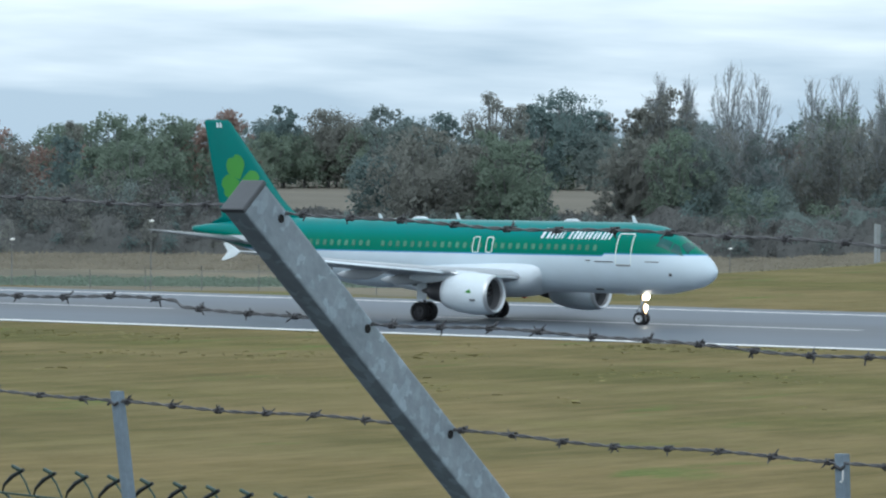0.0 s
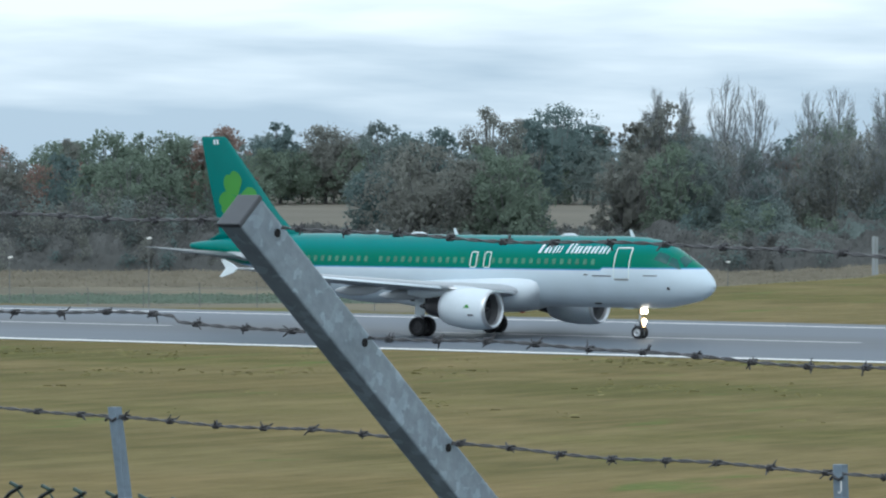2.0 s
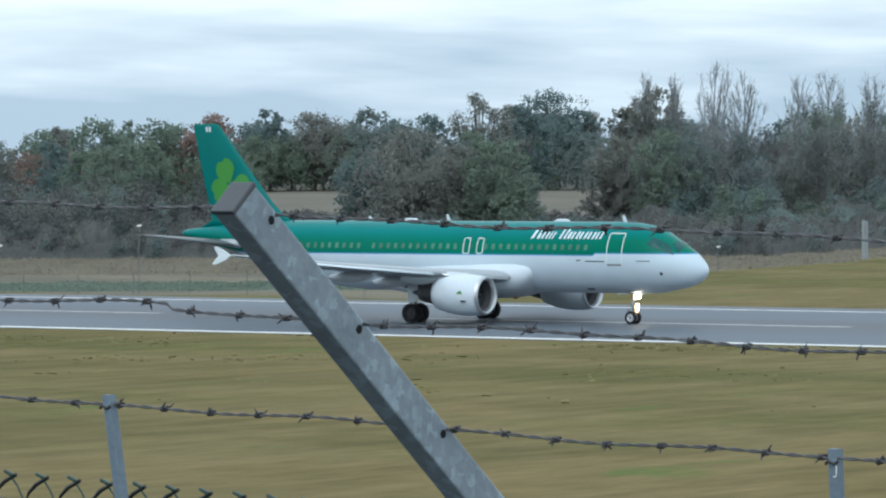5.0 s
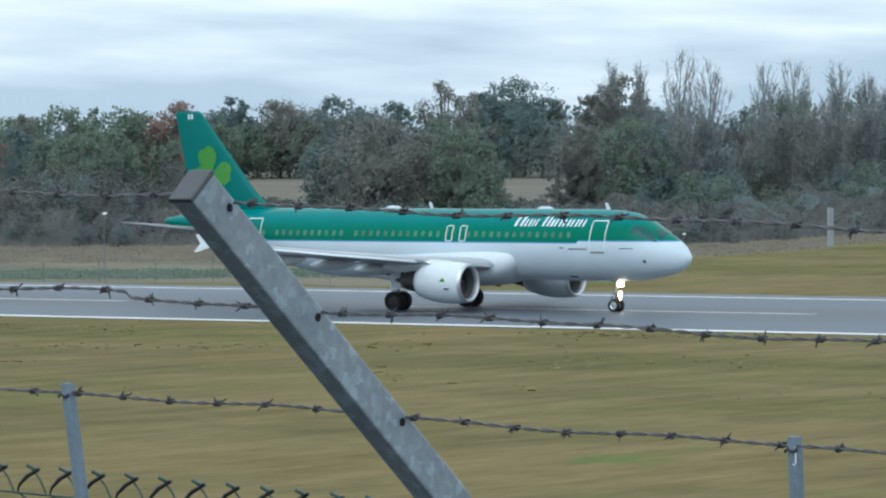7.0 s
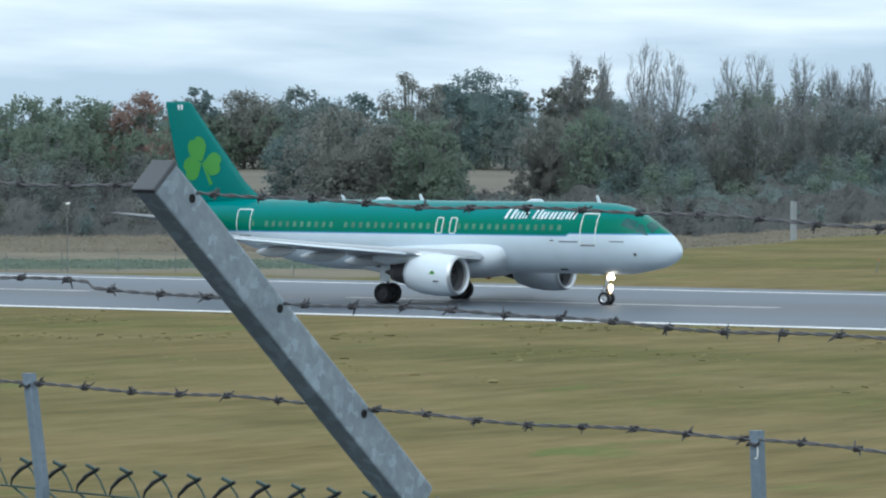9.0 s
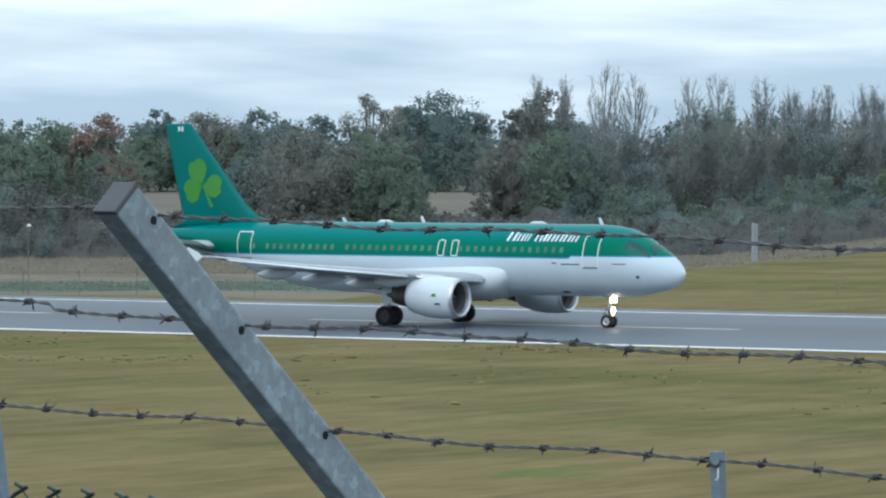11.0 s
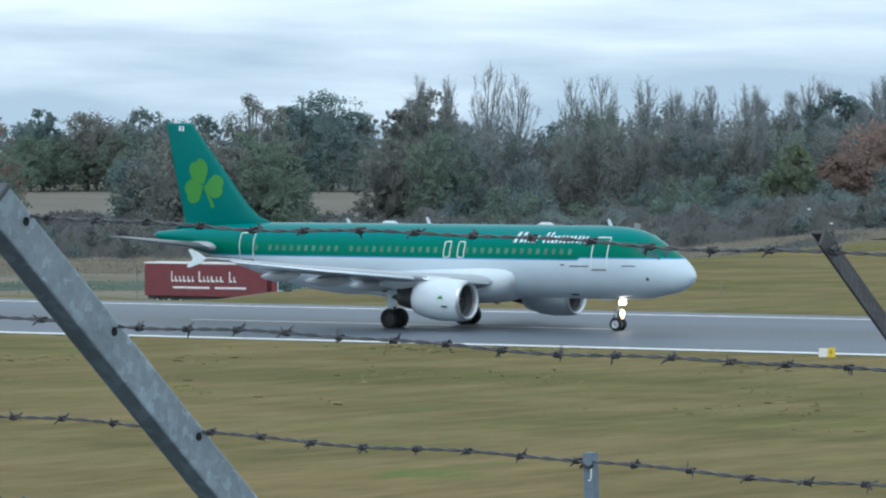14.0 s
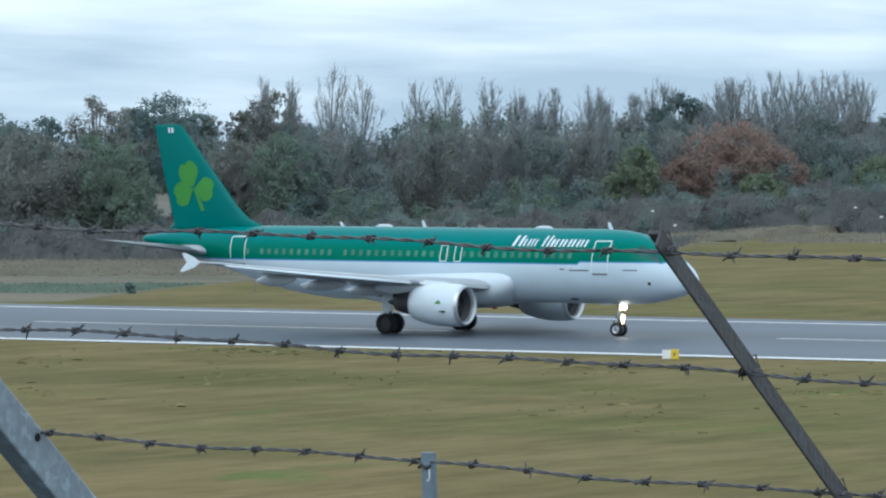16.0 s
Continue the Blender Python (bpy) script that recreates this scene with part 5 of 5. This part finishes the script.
    # bare crowns that stand above it
    for az, e, spread, stems in ((-3.77, 0.94, 6.5, 1), (-3.45, 0.86, 6, 1), (-2.80, 0.80, 6, 1), (-2.48, 0.81, 6.5, 1), (-2.0, 0.76, 5, 1), (-1.63, 0.66, 4, 1), (-1.45, 0.64, 4, 1), (-1.22, 0.66, 4, 1), (-0.84, 0.70, 5, 1), (-0.70, 0.66, 4.5, 1),
                                (-0.32, 0.60, 4, 1), (-0.08, 0.80, 5.5, 2), (0.62, 0.76, 6, 2), (0.97, 0.84, 7.5, 3), (1.55, 0.87, 7, 3), (1.95, 0.86, 6, 2), (2.2, 0.78, 5, 1), (-4.5, 0.80, 3, 1), (-4.25, 0.78, 3, 1)):
        seed += 1
        bare_tree(az, 676 + (seed % 4) * 5, elev(e + 0.035, 676), spread, seed, stems)
    # scrub in front of the wood, and a hedge along the perimeter road
    bank_of("thicket", -13.4, 3.9, 604, 640, 5.0, "plum", 5, "leafless purple-brown thicket along the field", 46000, .17)
    bank_of("thicket", -13.4, 3.9, 636, 662, 6.2, "plum", 25, "dense brown undergrowth at the foot of the wood", 32000, .17)
    bank_of("thicket", -13.4, -9.1, 626, 650, 6.5, "plum", 15, "tall leafless purple-brown scrub below the trees", 24000, .17)
    bank_of("thicket", -3.6, 3.9, 632, 652, 6.0, "grey", 6, "grey-green bramble thicket below the trees", 26000, .17)
    bank_of("hedge", -5.7, 1.3, lambda a: reach(a) + 24, lambda a: reach(a) + 52, 2.3, "plum", 16, "dark brown bramble hedge beyond the grass", 26000, .12, "hedge", lambda a: 1.2 - blend(a, -3, 1.3))
    bank_of("brambles", -13.4, -4.8, 514, 538, 0.6, "green", 8, "low green bramble bank beside the road", 24000, .12, "brambles")
    bank_of("reeds", -13.4, 3.6, 562, 605, 0.85, "reed", 9, "dry straw-coloured tall grass along the thicket", 40000, .14, "tall grass")
    for kind, seed, count, word in (("plum", 31, 150, "purple-brown leafless bushes in the thicket"), ("grey", 6, 110, "grey-green brambles in the thicket"),
                                    ("dark", 7, 70, "dark green bushes in the thicket"), ("brown", 8, 60, "brown autumn bushes in the thicket")):
        spots = [(rnd.uniform(-13.2, 3.8), rnd.uniform(603, 640), rnd.uniform(1.6, 5.2), rnd.uniform(.9, 1.9)) for _ in range(count)]
        scrub("thicket", spots, kind, seed, word, .18, 88)
    # leafless scrub half as tall as the trees, and bushes along the stubble
    for kind, seed, count, word in (("plum", 51, 95, "tall purple-brown leafless scrub below the trees"), ("brown", 52, 40, "tall brown scrub below the trees"), ("grey", 53, 26, "tall grey-green scrub below the trees")):
        spots = [(rnd.uniform(-13.3, -9.15), rnd.uniform(622, 650), rnd.uniform(4.5, 10.0), rnd.uniform(1.3, 2.3)) for _ in range(count)]
        scrub("thicket", spots, kind, seed, word, .19, 70)
    spots = [(rnd.choice((rnd.uniform(-9.2, -7.6), rnd.uniform(-6.0, -5.0))), rnd.uniform(644, 662), rnd.uniform(2.4, 5.2), rnd.uniform(1.0, 1.7)) for _ in range(100)]
    scrub("thicket", spots, "plum", 54, "brown bushes along the edge of the stubble", .18, 90)
    # taller bushes that stand among the first stems
    for kind, seed, word in (("dark", 41, "tall dark green bushes under the trees"), ("grey", 42, "tall grey-green bushes under the trees"), ("green", 43, "tall green bushes under the trees")):
        spots = [(rnd.uniform(-4.4, 3.8), rnd.uniform(638, 656), rnd.uniform(4, 8.5), rnd.uniform(1.3, 2.2)) for _ in range(34)]
        scrub("thicket", spots, kind, seed, word, .19, 95)


build_woods()


def build_tufts():
    """A few low tufts that the mower left standing on the near airfield, in drifts."""
    rg = np.random.default_rng(77)
    n = 16000
    u, v = rg.uniform(-95, 62, n), -24.4 - 60 * rg.uniform(0, 1, n) ** 2.2
    drift = (np.sin(u * .21 + 2.1 * np.sin(v * .07)) + np.sin(v * .33 + 1.7 * np.sin(u * .11)) + np.sin(u * .63 + v * .41) * .8 + np.sin(u * 1.7 - v * .9) * .5)
    keep = rg.uniform(0.2, 3.2, n) < drift
    u, v = u[keep], v[keep]
    n = len(u)
    p = np.array([MID.x, MID.y, 0]) + np.outer(u, U) + np.outer(v, V)
    ang = rg.uniform(0, math.pi, n)
    a = np.stack([np.cos(ang), np.sin(ang), np.zeros(n)], 1) * rg.uniform(.10, .34, n)[:, None]
    up = np.stack([rg.normal(0, .06, n), rg.normal(0, .06, n), rg.uniform(.015, .05, n)], 1)
    low = np.array([0, 0, -.02])
    q = np.stack([p - a + low, p + a + low, p + a * .45 + up, p - a * .55 + up * .85], 1).reshape(-1, 3)
    tone = mat("grass_tufts", (0.200, 0.190, 0.080), 0.95, var=0.22, scale=0.06, fine=0.5, tint=(0.225, 0.205, 0.095), island=0.2, spec=0.1)
    ob = new("grass", mesh_from("grass", q, np.arange(len(q)).reshape(-1, 4).tolist(), tone))
    tagged(ob, "low uneven tufts of straw and olive grass", "grass", kind="stuff")


build_tufts()


# ---------------------------------------------------------------- things about the airfield
# the lorry's red is lightened, with distance haze mixed into the paint colour
hazed_red = mat("hazed_red", (0.165, 0.036, 0.042), 0.5, var=0.12, scale=0.8, fine=6)
cab_white = mat("cab_white", (0.72, 0.72, 0.73), 0.4, var=0.06, scale=1, fine=8)
board_yellow = mat("board_yellow", (0.72, 0.52, 0.03), 0.5, var=0.08, scale=3, fine=20)
post_grey = mat("pale_post", (0.27, 0.30, 0.31), 0.8, var=0.12, scale=1.5, fine=12)
pole_mat = mat("pole_paint", (0.16, 0.17, 0.17), 0.7, var=0.12, scale=1, fine=8)
globe_mat = mat("lamp_head_white", (0.82, 0.82, 0.80), 0.4, var=0.04, scale=3, fine=15)
tile_roof = mat("roof_slate", (0.075, 0.075, 0.08), 0.8, var=0.2, scale=1, fine=6)
house_wall_mat = mat("house_render", (0.22, 0.20, 0.19), 0.85, var=0.1, scale=0.5, fine=5)


def build_truck():
    """Articulated lorry: x forward, z up from the road, front bumper at x = 0."""
    truck = new("lorry")
    tagged(truck, "red articulated lorry with white cab on the perimeter road", "lorry")
    bm = BM()
    prof = ((-0.55, 0.45), (-0.55, 1.5), (-0.67, 2.2), (-0.80, 2.75), (-1.15, 3.2), (-2.1, 3.4), (-2.25, 3.35), (-2.25, 0.6), (-1.6, 0.5))
    a = [bm.verts.new((x, -1.25, z)) for x, z in prof]
    b = [bm.verts.new((x, 1.25, z)) for x, z in prof]
    bm.faces.new(a)
    bm.faces.new(list(reversed(b)))
    for k in range(len(prof)):
        j = (k + 1) % len(prof)
        bm.faces.new((a[k], b[k], b[j], a[j]))
    bmesh.ops.recalc_face_normals(bm, faces=bm.faces)
    cab = part("cab", bevelled(bm, 0.07), cab_white, truck, "white cab with red flank")
    bm = BM()
    box(bm, (-2.24, -1.285, 0.75), (-1.62, 1.285, 3.2))
    part("cab_flank", bevelled(bm, 0.04), hazed_red, cab, "red cab flank")
    for y in (-1.27, 1.27):
        bm = BM()
        box(bm, (-1.5, y - 0.02, 1.75), (-0.78, y + 0.02, 2.65))
        part("side_window", bevelled(bm, 0.01), cockpit_glass, cab, "dark side window")
    bm = BM()
    box(bm, (-0.03, -1.12, -0.52), (0.03, 1.12, 0.52), pose(-0.665, 0, 2.15, 0, -11, 0))
    part("windscreen", bm, cockpit_glass, cab, "dark windscreen")
    bm = BM()
    box(bm, (-0.75, -1.22, 0.42), (-0.50, 1.22, 1.05))
    part("bumper", bevelled(bm, 0.05), dark_metal, cab, "dark bumper and grille")
    bm = BM()
    box(bm, (-16.2, -1.27, 1.05), (-2.75, 1.27, 4.0))
    trailer = part("trailer", bevelled(bm, 0.05), hazed_red, truck, "red curtain-sided trailer")
    bm = BM()
    box(bm, (-16.22, -1.29, 3.93), (-2.73, 1.29, 4.06))
    part("roof_rail", bevelled(bm, 0.02), cab_white, trailer, "white roof rail")
    for x in (-13.5, -11, -8.5, -6):
        bm = BM()
        box(bm, (x - .02, -1.283, 1.1), (x + .02, -1.27, 3.9))
        part("curtain_strap", bm, dull_steel, trailer)
    rnd = random.Random(3)
    x = -13.2
    for k in range(16):
        w = rnd.uniform(.22, .42)
        if k not in (6, 13):
            bm = BM()
            h = .95 if k in (0, 7, 14) else .5
            box(bm, (x, -1.292, 2.35), (x + w * .35, -1.278, 2.35 + h))
            box(bm, (x + w * .35, -1.292, 2.35), (x + w, -1.278, 2.5))
            part("lettering_bar", bm, line_paint, trailer, "pale lettering stroke")
        x += w + .14
    for a0, a1 in ((-13.0, -9.0), (-8.4, -5.0)):
        bm = BM()
        box(bm, (a0, -1.29, 1.75), (a1, -1.278, 1.92))
        part("lettering_bar", bm, line_paint, trailer, "pale bar of small lettering")
    bm = BM()
    box(bm, (-16.0, -1.0, 0.75), (-0.9, 1.0, 1.06))
    part("chassis", bm, dark_metal, truck)
    for x in (-1.1, -4.4, -12.2, -13.5, -14.8):
        for y in (-1.1, 1.1):
            hub = new("wheel")
            hub.parent = truck
            hub.matrix_basis = pose(x, y, 0.5)
            turn = Matrix.Rotation(radians(90), 4, "Z")
            part("tyre", lathe(BM(), [(-.15, .3), (-.16, .45), (-.1, .5), (.1, .5), (.16, .45), (.15, .3)], 18, turn), rubber, hub, "", True)
            part("rim", lathe(BM(), [(-.1, .02), (-.12, .3), (.12, .3), (.1, .02)], 14, turn), bare_metal, hub)
    return truck


lorry = build_truck()
LORRY_ROAD = 455.0


def lorry_at(az):
    """Road position for the front bumper at an azimuth; the road runs with the runway."""
    a = radians(az)
    # the road's line: through the point at azimuth -7 degrees, along U
    c = polar(-7.0, LORRY_ROAD)
    t = (c.x - math.tan(a) * c.y) / (math.tan(a) * U.y - U.x)
    return c + U * t


def build_road():
    c = uv_of(*polar(-7.0, LORRY_ROAD).xy)
    v = c[1]
    bm = BM()
    us = [c[0] - 330 + 10 * i for i in range(50)]
    lo, hi = [], []
    for u in us:
        for lst, dv in ((lo, -5.0), (hi, 5.0)):
            p = field(u, v + dv)
            lst.append(bm.verts.new((p.x, p.y, ROAD_Z)))
    for i in range(len(us) - 1):
        bm.faces.new((lo[i], lo[i + 1], hi[i + 1], hi[i]))
    tagged(part("road", bm, road_mat), "grey perimeter road below the airfield bank", "road", kind="structure")


ROAD_Z = -4.05
build_road()


def build_marker():
    """Low distance board at the runway's near edge."""
    p = polar(0.055, 10.36 / math.tan(radians(2.37)))
    p.z = 0.0
    board = new("marker_board")
    tagged(board, "small white and yellow marker board at the runway edge", "marker board")
    board.matrix_basis = Matrix.Translation(p) @ Matrix.Rotation(radians(-6), 4, "Z") @ Matrix.Scale(0.66, 4)
    part("panel", bevelled(box(BM(), (-0.55, -0.06, 0.06), (0.10, 0.06, 0.72)), 0.012), line_paint, board, "white panel")
    part("panel", bevelled(box(BM(), (0.105, -0.065, 0.05), (0.68, 0.065, 0.76)), 0.012), board_yellow, board, "yellow panel")
    for x in (-0.3, 0.4):
        part("foot", box(BM(), (x - .03, -.03, 0.0), (x + .03, .03, .06)), dull_steel, board)
    part("number_bar", box(BM(), (0.30, -.072, .3), (0.40, -.064, .55)), dull_steel, board, "dark bar")


def build_pale_post():
    p = polar(-2.07, 478)
    p.z = ground_z(p) - 0.1
    tall = 3.2 - p.z
    post = new("boundary_post")
    tagged(post, "pale grey concrete post on the grass bank", "post")
    post.matrix_basis = Matrix.Translation(p)
    part("shaft", bevelled(box(BM(), (-.30, -.12, 0), (.02, .12, tall)), .03), post_grey, post, "pale grey shaft")
    part("shaft", bevelled(box(BM(), (.06, -.10, 0), (.28, .10, tall - .05)), .03), post_grey, post, "pale grey shaft")


def build_lamp(az, e, dist, tall=None):
    """A small white lamp head on a thin pole."""
    p = polar(az, dist)
    g = ground_z(p)
    z = elev(e, dist)
    lamp = new("perimeter_lamp")
    tagged(lamp, "white lamp head on a thin grey pole", "lamp", "lamps along the perimeter")
    lamp.matrix_basis = Matrix.Translation((p.x, p.y, g))
    h = z - g
    part("pole", tube(BM(), [(0, 0, -.1), (0, 0, h * .5), (0, 0, h - .1)], [.06, .045, .035], 8), pole_mat, lamp)
    part("lamp_head", lathe(BM(), [(-.20, .02), (-.17, .07), (-.03, .10), (.12, .09), (.20, .03)], 14, caps=True), globe_mat, lamp, "white lamp head", True, pose(.05, 0, h, 0, -8, 0))


def build_perimeter_fence():
    """Tall thin posts with tension wires below the bank."""
    fence = new("perimeter_fence")
    tagged(fence, "tall thin mesh fence along the far side of the airfield", "fence")
    base = uv_of(*polar(-10.3, 378).xy)
    tops = []
    post = None
    for k in range(-9, 5):
        p = field(base[0] + k * 5.35, base[1])
        z = ground_z(p)
        if post is None:
            me = link_mesh("post", tube(BM(), [(0, 0, -.2), (0, 0, 3.3), (0, -.25, 3.7)], .035, 6), pole_mat)
            post = me
        o = new("post", post)
        o.parent = fence
        o.matrix_basis = Matrix.Translation((p.x, p.y, z))
        tops.append(Vector((p.x, p.y, z)))
    for h in (.15, 1.1, 2.1, 3.2):
        part("rail_wire", tube(BM(), [t + Vector((0, 0, h)) for t in tops], .010, 4), pole_mat, fence)


def build_house():
    """A house far behind the wood; its roof and chimneys show over it."""
    p = polar(2.42, 760)
    z = ground_z(p)
    house = new("house")
    tagged(house, "distant house with slate roof and two chimneys behind trees", "house")
    house.matrix_basis = Matrix.Translation((p.x, p.y, z)) @ Matrix.Rotation(radians(8), 4, "Z")
    top = elev(0.30, 760) - z
    part("wall", box(BM(), (-7, -4, -.2), (7, 4, top - 3.0)), house_wall_mat, house, "grey rendered wall")
    bm = BM()
    rings(bm, [[(x, -4.4, top - 3.1), (x, 4.4, top - 3.1), (x, 0, top)] for x in (-7.4, 7.4)])
    bmesh.ops.recalc_face_normals(bm, faces=bm.faces)
    roof = part("roof", bm, tile_roof, house, "dark slate roof")
    for x in (-3.5, 1.5):
        part("chimney", bevelled(box(BM(), (x - .7, -.5, top - 1.2), (x + .7, .5, top + 1.1)), .03), house_wall_mat, roof)
    for x in (-4.5, 0, 4.5):
        win = part("window", box(BM(), (x - .6, -4.06, top - 5.2), (x + .6, -3.99, top - 3.9)), cockpit_glass, house, "dark window")
        part("sill", box(BM(), (x - .7, -4.12, top - 5.3), (x + .7, -3.99, top - 5.21)), post_grey, win)


def build_stake(az, e, tall):
    """A thin leaning marker stake in the grass beyond the runway."""
    p = polar(az, EYE_Z / math.tan(radians(-e)))
    stake = new("marker_stake")
    tagged(stake, "thin leaning orange-tipped marker stake in the grass", "stake")
    stake.matrix_basis = Matrix.Translation((p.x, p.y, 0))
    part("shaft", tube(BM(), [(0, 0, -.1), (.08, 0, tall * .6), (.16, 0, tall)], [.035, .03, .02], 8), pole_mat, stake)
    part("tip", tube(BM(), [(.135, 0, tall * .8), (.165, 0, tall * 1.02)], .03, 8), rust_tip, stake, "orange tip")


rust_tip = mat("orange_tip", (0.45, 0.14, 0.06), 0.6, var=0.1)
build_stake(-1.14, -1.66, 1.0)
build_stake(-4.62, -1.62, 1.3)
scrub("bush", [(-6.0, 366, .5, .3), (-6.02, 366.5, .7, .3)], "dark", 21, "small dark green bush on the verge", .1, 90)
build_marker()
build_pale_post()
for az, e, d in ((-11.80, -1.10, 405), (-10.24, -0.885, 420), (0.105, -0.86, 560), (-0.147, -0.70, 600), (2.13, -0.655, 590), (2.42, -0.76, 560), (-3.72, -1.15, 520)):
    build_lamp(az, e, d)
build_perimeter_fence()
build_house()


# ---------------------------------------------------------------- what moves
# seconds, nose along the runway in metres, heading in degrees
ROLL = [
    (0, -30.75, 27.26),
    (0.5, -30.75, 27.26),
    (1, -30.75, 27.26),
    (1.5, -30.75, 27.26),
    (2, -30.75, 27.26),
    (2.5, -30.75, 27.26),
    (3, -30.75, 27.26),
    (3.5, -30.75, 27.26),
    (4, -30.75, 27.26),
    (6.3, -29.89, 27.46),
    (6.5, -29.76, 27.48),
    (7, -29.36, 27.54),
    (7.5, -28.93, 27.61),
    (8, -28.51, 27.68),
    (8.5, -28.06, 27.76),
    (9, -27.48, 27.85),
    (11.5, -23.73, 28.45),
    (12, -22.62, 28.60),
    (12.5, -21.39, 28.76),
    (13, -19.85, 28.94),
    (13.5, -18.20, 29.13),
    (14, -16.29, 29.33),
    (14.5, -14.29, 29.55),
    (15, -11.82, 29.79),
    (15.5, -9.35, 30.04),
    (16, -6.20, 30.32),
]


def motions():
    rows = []
    for t, u, h in ROLL:
        p = field(u, -1.47)
        rows.append((t, Matrix.Translation(p) @ Matrix.Rotation(radians(-h), 4, "Z")))
    walk(plane, rows)
    for hub, x, y, r in WHEELS:
        turn, out = 0.0, []
        us = np.interp(np.arange(241) / 15, [q[0] for q in ROLL], [q[1] for q in ROLL])
        for k, u in enumerate(us):
            if k in (0, 240) or (u - us[0]) / r - turn > 0.6:
                turn = (u - us[0]) / r
                out.append((k / 15, pose(x, y, r, 0, math.degrees(turn), 0)))
        walk(hub, out)

    # the lorry keeps a steady speed along its road
    drive = []
    for t in (0, 2, 4, 6, 8, 10, 11, 12, 13, 14, 15, 16):
        az = -9.16 + 1.94 * (t - 12.3)
        p = lorry_at(az) if t > 10.5 else lorry_at(-9.16 + 1.94 * (11 - 12.3)) - U * 18.5 * (11 - t)
        drive.append((t, Matrix.Translation((p.x, p.y, ROAD_Z + 0.01)) @ Matrix.Rotation(-LIE, 4, "Z")))
    walk(lorry, drive)


motions()
